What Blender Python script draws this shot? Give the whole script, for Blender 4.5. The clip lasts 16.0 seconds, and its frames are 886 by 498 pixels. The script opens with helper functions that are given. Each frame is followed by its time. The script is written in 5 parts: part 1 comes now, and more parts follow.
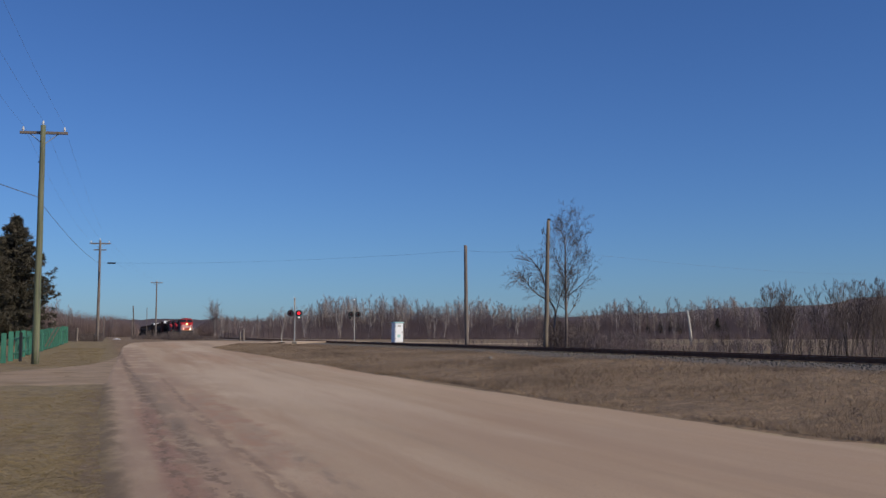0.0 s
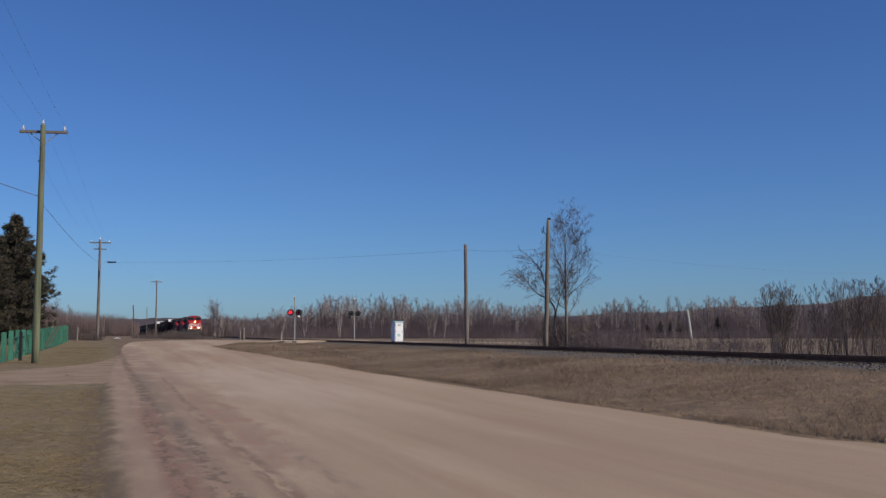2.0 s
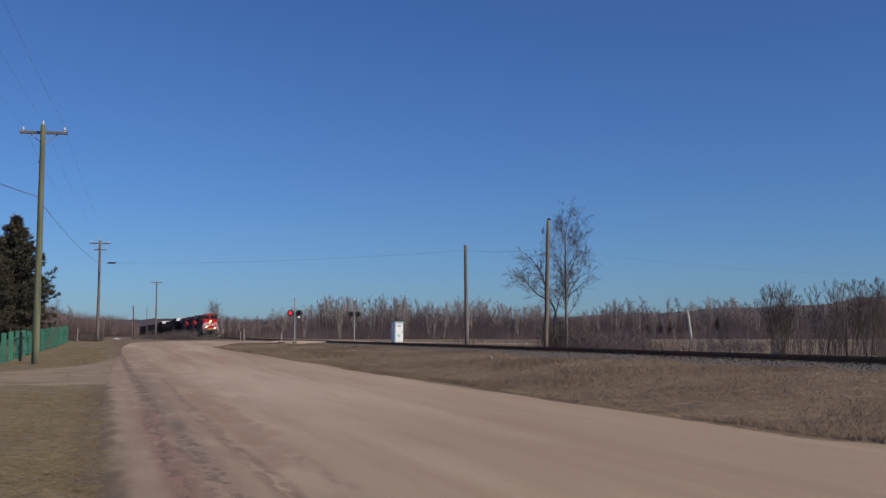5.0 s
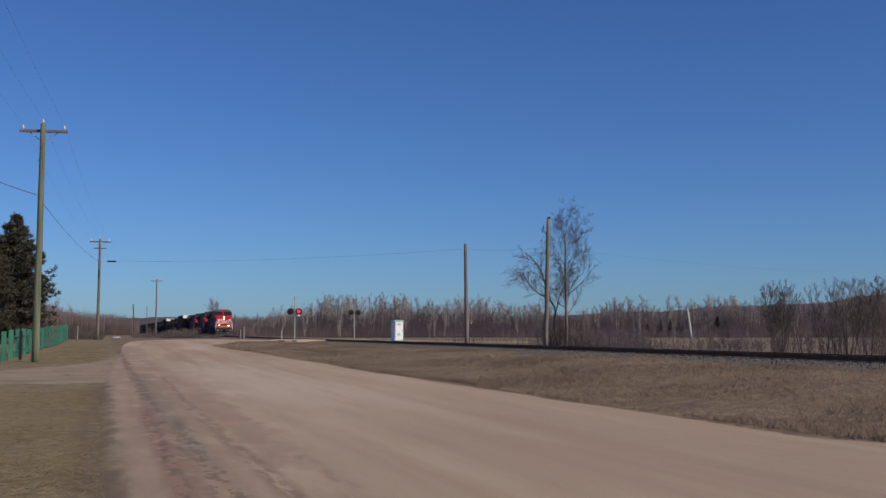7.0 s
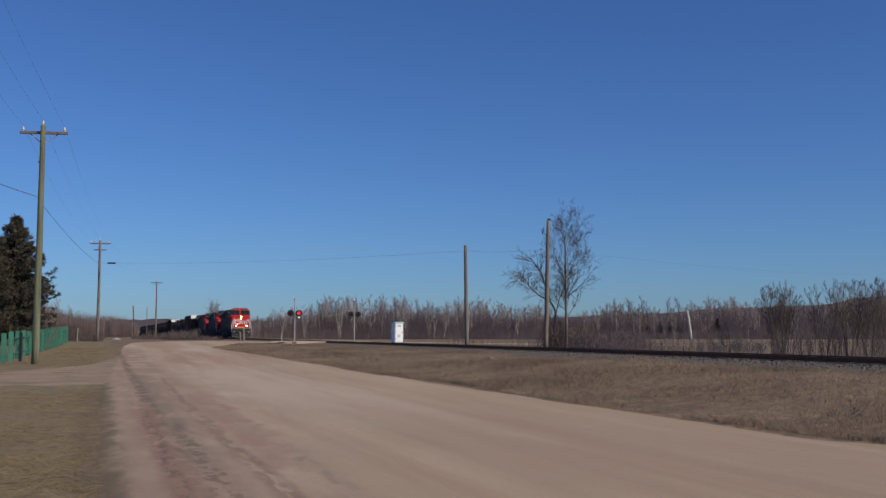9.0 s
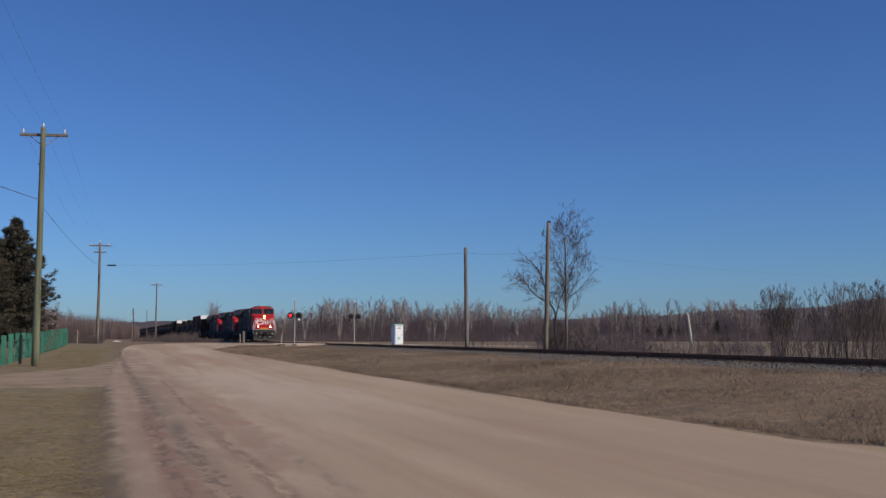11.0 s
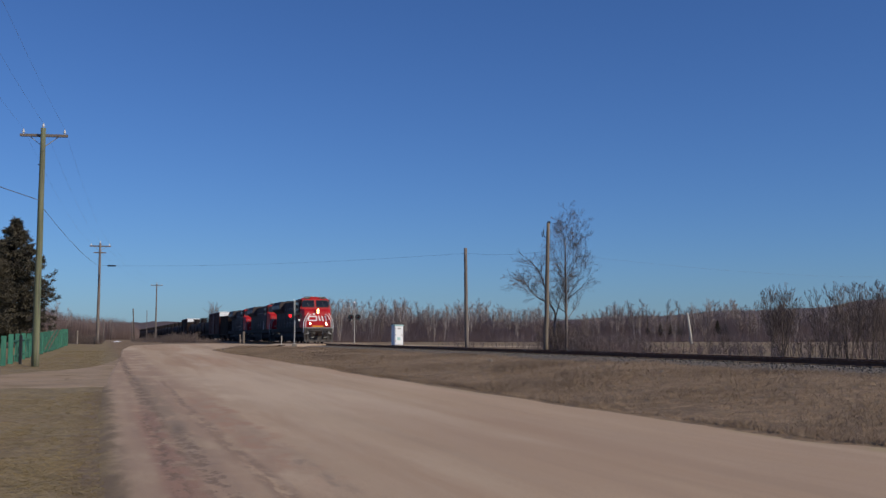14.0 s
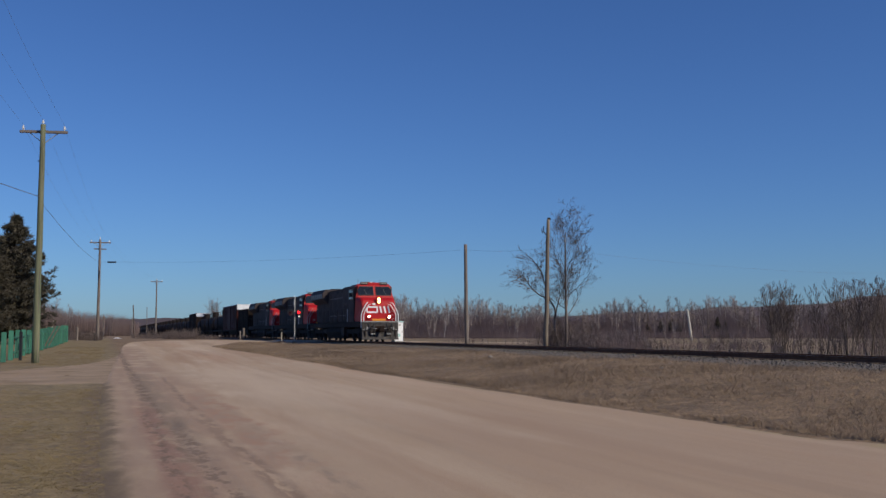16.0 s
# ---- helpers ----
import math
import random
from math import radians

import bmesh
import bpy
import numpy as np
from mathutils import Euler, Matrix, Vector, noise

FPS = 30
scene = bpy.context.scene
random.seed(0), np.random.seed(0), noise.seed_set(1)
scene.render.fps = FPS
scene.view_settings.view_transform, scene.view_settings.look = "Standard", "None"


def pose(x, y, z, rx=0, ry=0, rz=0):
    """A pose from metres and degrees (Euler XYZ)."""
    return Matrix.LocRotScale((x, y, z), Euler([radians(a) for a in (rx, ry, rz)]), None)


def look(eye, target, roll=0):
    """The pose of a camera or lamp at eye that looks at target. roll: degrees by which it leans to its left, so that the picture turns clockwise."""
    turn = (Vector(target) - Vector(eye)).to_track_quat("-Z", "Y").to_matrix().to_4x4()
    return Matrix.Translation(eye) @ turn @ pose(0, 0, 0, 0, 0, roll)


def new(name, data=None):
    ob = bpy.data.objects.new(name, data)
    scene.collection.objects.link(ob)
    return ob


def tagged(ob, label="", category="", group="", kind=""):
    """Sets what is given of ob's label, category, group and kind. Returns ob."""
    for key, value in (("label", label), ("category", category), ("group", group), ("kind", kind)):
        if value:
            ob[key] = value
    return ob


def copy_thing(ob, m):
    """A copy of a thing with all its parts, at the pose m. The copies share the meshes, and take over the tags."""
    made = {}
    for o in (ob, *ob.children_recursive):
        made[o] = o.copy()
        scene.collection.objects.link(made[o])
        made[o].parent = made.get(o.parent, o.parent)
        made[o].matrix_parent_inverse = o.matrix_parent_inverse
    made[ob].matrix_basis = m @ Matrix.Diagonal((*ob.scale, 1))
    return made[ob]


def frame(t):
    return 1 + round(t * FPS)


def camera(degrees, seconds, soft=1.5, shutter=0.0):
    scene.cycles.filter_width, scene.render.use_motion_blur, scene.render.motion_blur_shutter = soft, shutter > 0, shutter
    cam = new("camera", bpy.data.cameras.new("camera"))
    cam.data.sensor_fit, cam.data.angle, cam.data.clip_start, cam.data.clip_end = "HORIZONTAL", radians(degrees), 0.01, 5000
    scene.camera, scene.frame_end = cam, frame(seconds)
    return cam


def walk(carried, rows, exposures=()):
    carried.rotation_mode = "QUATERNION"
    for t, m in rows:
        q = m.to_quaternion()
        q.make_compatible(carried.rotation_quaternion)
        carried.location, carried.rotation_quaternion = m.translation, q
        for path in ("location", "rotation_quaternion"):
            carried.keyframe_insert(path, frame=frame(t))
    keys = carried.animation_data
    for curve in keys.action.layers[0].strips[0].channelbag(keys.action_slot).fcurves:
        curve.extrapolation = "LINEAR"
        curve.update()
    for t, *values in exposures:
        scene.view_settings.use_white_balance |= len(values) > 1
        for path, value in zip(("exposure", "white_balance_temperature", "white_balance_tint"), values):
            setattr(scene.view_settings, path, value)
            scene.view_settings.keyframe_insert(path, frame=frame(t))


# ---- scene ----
FOV = 47.55
cam = camera(FOV, 16.0, soft=1.45)
EYE = 1.55
HEAD = radians(18.68)          # the track and the road run this far to the left of the view
CA, SA = math.cos(HEAD), math.sin(HEAD)
TURN = Matrix.Rotation(HEAD, 4, "Z")
TRACK = 21.2                   # n of the track's middle line
RAIL = 0.87                    # height of the rail head

# tilt of the camera, which shakes a little: seconds, shift
SHAKE = [(0, 0), (0.5, 1.5), (1, 1.5), (1.5, 3.2), (2, -1.5), (2.5, 0), (3, -1.6), (3.5, -1.5), (4, 1.5),
         (4.5, 0.5), (5.5, -0.5), (6.5, -1.0), (7, -3), (7.5, -3), (8, 0.5), (8.5, -3), (9, 0), (9.4, 1), (10.5, 2),
         (11.5, 5.2), (12, -3), (12.5, -1.4), (13, -3), (13.5, -3), (14, 4.8), (14.5, -3), (15, -1), (15.5, -3), (16, -1.6)]
walk(cam, [(t, pose(0, 0, EYE, 90 + math.degrees(math.atan((150.5 + s) / 1780)), 0, 0)) for t, s in SHAKE])

# ---- light ----
SUN_ELEV, SUN_AZ = radians(36), radians(122)      # azimuth clockwise from +Y
world = bpy.data.worlds.new("sky")
scene.world = world
world.use_nodes = True
wn = world.node_tree.nodes
sky = wn.new("ShaderNodeTexSky")
sky.sky_type, sky.sun_disc = "NISHITA", False
sky.sun_elevation, sky.sun_rotation = SUN_ELEV, SUN_AZ
sky.air_density, sky.dust_density, sky.ozone_density = 1.0, 0.3, 2.5
deep = wn.new("ShaderNodeMix")            # clear, dry spring air: a deep blue sky
deep.data_type, deep.blend_type = "RGBA", "MULTIPLY"
deep.inputs["Factor"].default_value = 1.0
deep.inputs["B"].default_value = (0.335, 0.535, 0.895, 1)
world.node_tree.links.new(sky.outputs[0], deep.inputs["A"])
world.node_tree.links.new(deep.outputs["Result"], wn["Background"].inputs[0])
wn["Background"].inputs[1].default_value = 0.0975
sun = new("sun", bpy.data.lights.new("sun", "SUN"))
sun.data.energy, sun.data.angle, sun.data.color = 3.7, radians(0.5), (1.0, 0.885, 0.70)
to_sun = Vector((math.sin(SUN_AZ) * math.cos(SUN_ELEV), math.cos(SUN_AZ) * math.cos(SUN_ELEV), math.sin(SUN_ELEV)))
sun.matrix_basis = look(to_sun * 50, (0, 0, 0))
scene.view_settings.exposure = 0.0


# ---- materials ----
def link(nt, a, b):
    nt.links.new(a, b)


def mk(name, c1, c2, scale=4.0, fine=40.0, rough=0.8, bump=0.2, metal=0.0, stretch=(1, 1, 1), glow=None, rand=0.0, dist=0.02, spec=0.5):
    """Two colours mixed at two scales, with relief."""
    m = bpy.data.materials.new(name)
    m.use_nodes = True
    nt = m.node_tree
    b = nt.nodes["Principled BSDF"]
    co = nt.nodes.new("ShaderNodeTexCoord")
    mp = nt.nodes.new("ShaderNodeMapping")
    mp.inputs["Scale"].default_value = stretch
    link(nt, co.outputs["Object"], mp.inputs["Vector"])
    n1 = nt.nodes.new("ShaderNodeTexNoise")
    n1.inputs["Scale"].default_value, n1.inputs["Detail"].default_value = scale, 6
    n2 = nt.nodes.new("ShaderNodeTexNoise")
    n2.inputs["Scale"].default_value, n2.inputs["Detail"].default_value = fine, 3
    for n in (n1, n2):
        link(nt, mp.outputs[0], n.inputs["Vector"])
    add = nt.nodes.new("ShaderNodeMath")
    add.operation = "MULTIPLY_ADD"
    link(nt, n2.outputs["Fac"], add.inputs[0])
    add.inputs[1].default_value = 0.5
    link(nt, n1.outputs["Fac"], add.inputs[2])
    ramp = nt.nodes.new("ShaderNodeMapRange")
    ramp.inputs["From Min"].default_value, ramp.inputs["From Max"].default_value = 0.5, 1.0
    link(nt, add.outputs[0], ramp.inputs["Value"])
    mix = nt.nodes.new("ShaderNodeMix")
    mix.data_type = "RGBA"
    mix.inputs["A"].default_value, mix.inputs["B"].default_value = (*c1, 1), (*c2, 1)
    link(nt, ramp.outputs[0], mix.inputs["Factor"])
    out = mix.outputs["Result"]
    if rand:
        oi = nt.nodes.new("ShaderNodeObjectInfo")
        hs = nt.nodes.new("ShaderNodeHueSaturation")
        mr = nt.nodes.new("ShaderNodeMapRange")
        mr.inputs["To Min"].default_value, mr.inputs["To Max"].default_value = 1 - rand, 1 + rand
        link(nt, oi.outputs["Random"], mr.inputs["Value"])
        link(nt, mr.outputs[0], hs.inputs["Value"])
        link(nt, out, hs.inputs["Color"])
        out = hs.outputs[0]
    link(nt, out, b.inputs["Base Color"])
    b.inputs["Roughness"].default_value, b.inputs["Metallic"].default_value = rough, metal
    b.inputs["Specular IOR Level"].default_value = spec
    if bump:
        bp = nt.nodes.new("ShaderNodeBump")
        bp.inputs["Strength"].default_value, bp.inputs["Distance"].default_value = bump, dist
        link(nt, add.outputs[0], bp.inputs["Height"])
        link(nt, bp.outputs[0], b.inputs["Normal"])
    if glow:
        b.inputs["Emission Color"].default_value, b.inputs["Emission Strength"].default_value = (*glow[:3], 1), glow[3]
    return m


def band(nt, coord, lo, hi, soft):
    """1 between lo and hi of a value, with soft ends."""
    a = nt.nodes.new("ShaderNodeMapRange")
    a.interpolation_type = "SMOOTHSTEP"
    a.inputs["From Min"].default_value, a.inputs["From Max"].default_value = lo - soft, lo + soft
    b = nt.nodes.new("ShaderNodeMapRange")
    b.interpolation_type = "SMOOTHSTEP"
    b.inputs["From Min"].default_value, b.inputs["From Max"].default_value = hi - soft, hi + soft
    b.inputs["To Min"].default_value, b.inputs["To Max"].default_value = 1, 0
    link(nt, coord, a.inputs["Value"])
    link(nt, coord, b.inputs["Value"])
    m = nt.nodes.new("ShaderNodeMath")
    m.operation = "MULTIPLY"
    link(nt, a.outputs[0], m.inputs[0])
    link(nt, b.outputs[0], m.inputs[1])
    return m.outputs[0]


def layered(name, base, layers, rough=0.95, bump=0.5, dist=0.03, bump_scale=30):
    """base colour, then layers of (colour, noise scale, stretch, threshold, softness, band or None) laid over one another; band is (axis, lo, hi, soft)."""
    m = bpy.data.materials.new(name)
    m.use_nodes = True
    nt = m.node_tree
    b = nt.nodes["Principled BSDF"]
    co = nt.nodes.new("ShaderNodeTexCoord")
    sep = nt.nodes.new("ShaderNodeSeparateXYZ")
    link(nt, co.outputs["Object"], sep.inputs[0])
    rgb = nt.nodes.new("ShaderNodeRGB")
    rgb.outputs[0].default_value = (*base, 1)
    out = rgb.outputs[0]
    for colour, scale, stretch, thr, soft, lim in layers:
        mp = nt.nodes.new("ShaderNodeMapping")
        mp.inputs["Scale"].default_value = stretch
        mp.inputs["Location"].default_value = (scale * 3.7, thr * 11, 0.37 + thr)
        link(nt, co.outputs["Object"], mp.inputs["Vector"])
        n = nt.nodes.new("ShaderNodeTexNoise")
        n.inputs["Scale"].default_value, n.inputs["Detail"].default_value, n.inputs["Roughness"].default_value = scale, 5, 0.6
        link(nt, mp.outputs[0], n.inputs["Vector"])
        mr = nt.nodes.new("ShaderNodeMapRange")
        mr.interpolation_type = "SMOOTHSTEP"
        mr.inputs["From Min"].default_value, mr.inputs["From Max"].default_value = thr - soft, thr + soft
        link(nt, n.outputs["Fac"], mr.inputs["Value"])
        fac = mr.outputs[0]
        for one in (lim or ()):
            mu = nt.nodes.new("ShaderNodeMath")
            mu.operation = "MULTIPLY"
            link(nt, fac, mu.inputs[0])
            link(nt, band(nt, sep.outputs[one[0]], *one[1:]), mu.inputs[1])
            fac = mu.outputs[0]
        mix = nt.nodes.new("ShaderNodeMix")
        mix.data_type = "RGBA"
        link(nt, fac, mix.inputs["Factor"])
        link(nt, out, mix.inputs["A"])
        mix.inputs["B"].default_value = (*colour, 1)
        out = mix.outputs["Result"]
    link(nt, out, b.inputs["Base Color"])
    b.inputs["Roughness"].default_value = rough
    n = nt.nodes.new("ShaderNodeTexNoise")
    n.inputs["Scale"].default_value, n.inputs["Detail"].default_value = bump_scale, 6
    link(nt, co.outputs["Object"], n.inputs["Vector"])
    bp = nt.nodes.new("ShaderNodeBump")
    bp.inputs["Strength"].default_value, bp.inputs["Distance"].default_value = bump, dist
    link(nt, n.outputs["Fac"], bp.inputs["Height"])
    link(nt, bp.outputs[0], b.inputs["Normal"])
    return m


M_GROUND = layered("dry_grass_ground", (0.195, 0.128, 0.072), [
    ((0.13, 0.085, 0.05), 0.5, (1, 1, 1), 0.52, 0.12, None),
    ((0.255, 0.17, 0.10), 1.7, (1, 1, 1), 0.56, 0.12, None),
    ((0.200, 0.150, 0.077), 0.35, (1, 1, 1), 0.42, 0.1, ((0, -30, 0.8, 0.4),)),
    ((0.250, 0.188, 0.098), 1.6, (1, 0.7, 1), 0.54, 0.1, ((0, -30, 0.8, 0.4),)),
    ((0.165, 0.122, 0.060), 0.9, (1, 0.6, 1), 0.60, 0.08, ((0, -30, 0.8, 0.4),)),
    ((0.150, 0.104, 0.064), 1.8, (0.9, 1, 1), 0.45, 0.1, ((0, -0.35, 0.5, 0.18), (1, -40, 30, 3))),
    ((0.18, 0.128, 0.073), 0.06, (1, 1, 1), 0.45, 0.1, ((0, 30, 400, 4),)),
    ((0.16, 0.122, 0.06), 0.05, (0.25, 1, 1), 0.5, 0.06, ((0, 34, 400, 4),)),
    ((0.24, 0.165, 0.105), 0.04, (1, 0.4, 1), 0.54, 0.05, ((0, 34, 400, 4),)),
    ((0.09, 0.065, 0.042), 5, (1, 1, 1), 0.6, 0.12, None),
    ((0.31, 0.23, 0.14), 14, (1, 1, 1), 0.64, 0.1, None)], bump=0.9, dist=0.06, bump_scale=14)
RUTS = [
    ((0.30, 0.205, 0.143), 1.4, (1, 0.3, 1), 0.46, 0.12, ((0, 0.25, 2.3, 0.35), (1, 3, 75, 8))),
    ((0.235, 0.170, 0.118), 2.2, (1, 0.3, 1), 0.45, 0.09, ((0, 0.82, 1.42, 0.16), (1, 14, 36, 4))),
    ((0.165, 0.112, 0.076), 5, (1, 0.35, 1), 0.49, 0.06, ((0, 0.84, 1.10, 0.09), (1, 12, 80, 3))),
    ((0.255, 0.150, 0.106), 4, (1, 0.35, 1), 0.46, 0.08, ((0, 0.62, 1.02, 0.10), (1, 3, 22, 3))),
    ((0.150, 0.096, 0.066), 8, (1, 0.45, 1), 0.51, 0.06, ((0, 0.70, 0.86, 0.06), (1, 3, 20, 2))),
    ((0.185, 0.125, 0.087), 7, (1, 0.45, 1), 0.54, 0.06, ((0, 1.02, 1.32, 0.10), (1, 3, 17, 3))),
    ((0.235, 0.160, 0.110), 6, (1, 0.3, 1), 0.51, 0.07, ((0, 1.60, 1.84, 0.07), (1, 3, 30, 5))),
    ((0.33, 0.20, 0.133), 3.5, (1, 0.45, 1), 0.53, 0.07, ((0, 1.9, 2.6, 0.2), (1, 12, 26, 4))),
    ((0.28, 0.205, 0.147), 5, (1, 0.2, 1), 0.55, 0.07, ((0, 2.2, 2.45, 0.12), (1, 3, 16, 4)))]
EDGE = (((1, -40, 30.5, 3.5),), ((1, 41.5, 88, 4),))
MARGIN = []
for lim in EDGE:
    MARGIN += [
        ((0.205, 0.150, 0.068), 3.0, (1, 0.5, 1), 0.30, 0.08, ((0, -9, 0.16, 0.20),) + lim),
        ((0.265, 0.20, 0.09), 3.5, (1, 0.5, 1), 0.50, 0.1, ((0, -9, 0.0, 0.25),) + lim),
        ((0.155, 0.108, 0.066), 2.7, (0.9, 0.37, 1), 0.46, 0.14, ((0, -0.12, 0.32, 0.16),) + lim),
        ((0.14, 0.098, 0.055), 22, (1, 0.4, 1), 0.57, 0.1, ((0, -9, 0.1, 0.25),) + lim)]
MARGIN.append(((0.32, 0.25, 0.145), 2.5, (1, 0.3, 1), 0.46, 0.09, ((0, 9.75, 14, 0.25), (1, -40, 26, 4))))
MARGIN.append(((0.31, 0.24, 0.14), 2.5, (1, 0.3, 1), 0.46, 0.09, ((0, 9.2, 14, 0.25), (1, 24, 46, 4))))
M_ROAD = layered("gravel_road", (0.385, 0.275, 0.18), [
    ((0.43, 0.32, 0.225), 0.9, (1, 0.03, 1), 0.52, 0.14, None),
    ((0.37, 0.23, 0.145), 0.55, (1, 0.05, 1), 0.55, 0.12, ((0, 3, 9, 1.5),)),
    ((0.31, 0.225, 0.155), 2.2, (1, 0.025, 1), 0.58, 0.1, None),
    ((0.43, 0.335, 0.24), 0.25, (1, 0.3, 1), 0.6, 0.15, None),
    ((0.40, 0.29, 0.195), 3.5, (1, 0.012, 1), 0.56, 0.08, None),
    ((0.47, 0.36, 0.262), 0.30, (1, 0.14, 1), 0.56, 0.10, None),
    ((0.335, 0.222, 0.142), 0.42, (1, 0.10, 1), 0.58, 0.10, ((0, 2.5, 12, 1),)),
    ((0.33, 0.228, 0.155), 0.5, (1, 0.12, 1), 0.42, 0.2, ((0, 4.5, 12, 2), (1, -40, 20, 8))),
    ((0.355, 0.258, 0.176), 1.2, (1, 0.3, 1), 0.5, 0.15, ((0, -2, 3.2, 0.8), (1, -40, 40, 9)))] + RUTS + [
    ((0.27, 0.195, 0.145), 40, (1, 1, 1), 0.62, 0.08, None)] + MARGIN, bump=0.35, dist=0.02, bump_scale=45)
M_DIRT = layered("packed_dirt", (0.30, 0.215, 0.14), [
    ((0.25, 0.180, 0.118), 0.7, (0.5, 1, 1), 0.52, 0.14, None),
    ((0.34, 0.250, 0.170), 0.5, (0.4, 1, 1), 0.55, 0.12, None),
    ((0.20, 0.142, 0.075), 0.9, (0.7, 1, 1), 0.57, 0.10, None),
    ((0.22, 0.155, 0.11), 6, (1, 1, 1), 0.6, 0.1, None)], bump=0.6, dist=0.03, bump_scale=25)
M_TIE = mk("creosoted_wood", (0.045, 0.032, 0.024), (0.10, 0.072, 0.052), 3, 30, 0.9, 0.3, rand=0.3, spec=0.2)
M_RAIL = mk("rusty_rail_steel", (0.13, 0.058, 0.034), (0.23, 0.105, 0.06), 6, 60, 0.85, 0.15, 0.0, spec=0.2)
M_RAILTOP = mk("worn_rail_head", (0.16, 0.14, 0.13), (0.26, 0.23, 0.21), 6, 60, 0.55, 0.0, 0.7)
M_BALLAST = layered("crushed_stone_ballast", (0.135, 0.110, 0.088), [
    ((0.10, 0.09, 0.08), 9, (1, 1, 1), 0.52, 0.08, None),
    ((0.185, 0.165, 0.145), 13, (1, 1, 1), 0.6, 0.06, None),
    ((0.16, 0.11, 0.07), 0.8, (1, 0.4, 1), 0.56, 0.1, None)], bump=1.0, dist=0.08, bump_scale=14)
M_STONE = mk("loose_stone", (0.065, 0.054, 0.046), (0.155, 0.136, 0.118), 6, 30, 0.9, 0.2)
M_STONE_PALE = mk("pale_field_stone", (0.14, 0.12, 0.10), (0.25, 0.22, 0.19), 6, 30, 0.9, 0.3)
M_POLE = mk("weathered_pole_wood", (0.115, 0.094, 0.074), (0.235, 0.195, 0.152), 3, 30, 0.9, 0.4, stretch=(6, 6, 0.4))
M_POLE_G = mk("greenish_pole_wood", (0.062, 0.088, 0.050), (0.205, 0.205, 0.125), 1.8, 30, 0.9, 0.4, stretch=(6, 6, 0.25))
M_GREYWOOD = mk("grey_old_wood", (0.105, 0.086, 0.078), (0.225, 0.190, 0.166), 3, 30, 0.9, 0.4, stretch=(6, 6, 0.4))
M_PALEWOOD = mk("pale_bleached_wood", (0.38, 0.35, 0.30), (0.55, 0.52, 0.47), 3, 30, 0.9, 0.3, stretch=(6, 6, 0.4))
M_PORC = mk("white_glass_insulator", (0.50, 0.51, 0.52), (0.66, 0.67, 0.68), 4, 20, 0.3, 0.0)
M_WIRE = mk("weathered_grey_wire", (0.07, 0.07, 0.075), (0.12, 0.12, 0.125), 4, 20, 0.6, 0.0)
M_STEEL = mk("galvanised_steel", (0.26, 0.26, 0.255), (0.40, 0.40, 0.39), 6, 40, 0.6, 0.05, 0.1)
M_BLACK = mk("black_painted_metal", (0.012, 0.012, 0.014), (0.03, 0.03, 0.032), 5, 40, 0.55, 0.05)
M_WHITE = mk("white_painted_metal", (0.74, 0.76, 0.78), (0.86, 0.87, 0.88), 3, 25, 0.45, 0.03)
M_TEAL = mk("pale_teal_paint", (0.30, 0.52, 0.50), (0.42, 0.62, 0.6), 3, 25, 0.5, 0.03)
M_GREEN = mk("green_painted_wood", (0.022, 0.115, 0.078), (0.05, 0.20, 0.135), 3, 25, 0.8, 0.25, stretch=(4, 4, 0.6), rand=0.35)
M_SPRUCE = mk("spruce_needles", (0.034, 0.034, 0.025), (0.120, 0.104, 0.078), 1.3, 30, 0.85, 0.0, spec=0.1)
M_BARK = mk("dark_bark", (0.06, 0.045, 0.035), (0.14, 0.11, 0.09), 6, 40, 0.9, 0.4, stretch=(1, 1, 0.4))
M_BIRCH = mk("pale_birch_bark", (0.36, 0.31, 0.28), (0.62, 0.57, 0.52), 2.5, 30, 0.85, 0.2)
M_TWIG = mk("bare_twigs", (0.170, 0.138, 0.132), (0.33, 0.275, 0.263), 0.6, 8, 0.9, 0.0, spec=0.1)
M_SHRUB = mk("grey_brown_shrub_stems", (0.095, 0.074, 0.066), (0.225, 0.178, 0.160), 5, 30, 0.9, 0.1, spec=0.1)
M_TWIG_R = mk("reddish_bare_twigs", (0.190, 0.138, 0.122), (0.40, 0.305, 0.272), 0.15, 3, 0.9, 0.0, spec=0.1)
M_LAWN = mk("short_olive_lawn_grass", (0.180, 0.137, 0.071), (0.280, 0.214, 0.120), 0.5, 7, 0.9, 0.0, spec=0.1)
M_DRY = mk("dry_grass_blades", (0.225, 0.162, 0.108), (0.39, 0.292, 0.205), 0.35, 6, 0.9, 0.0, spec=0.1)
# distance haze is put into the ridge's colour: a bluer, paler brown
M_HILL = mk("haze_tinted_forest_hill", (0.070, 0.056, 0.062), (0.130, 0.103, 0.106), 0.012, 0.12, 0.95, 0.6, dist=3.0, spec=0.1)
M_SNOW = mk("old_snow", (0.75, 0.76, 0.78), (0.85, 0.86, 0.88), 3, 20, 0.7, 0.2)
M_RED = mk("red_paint", (0.32, 0.006, 0.011), (0.46, 0.012, 0.017), 1.1, 20, 0.5, 0.02, spec=0.25)
M_LOCOBLK = mk("locomotive_black_paint", (0.034, 0.026, 0.027), (0.078, 0.062, 0.062), 1.2, 15, 0.75, 0.03, spec=0.25)
M_GRIME = mk("grimy_running_gear", (0.014, 0.011, 0.011), (0.040, 0.032, 0.030), 3, 20, 0.85, 0.2, spec=0.2)
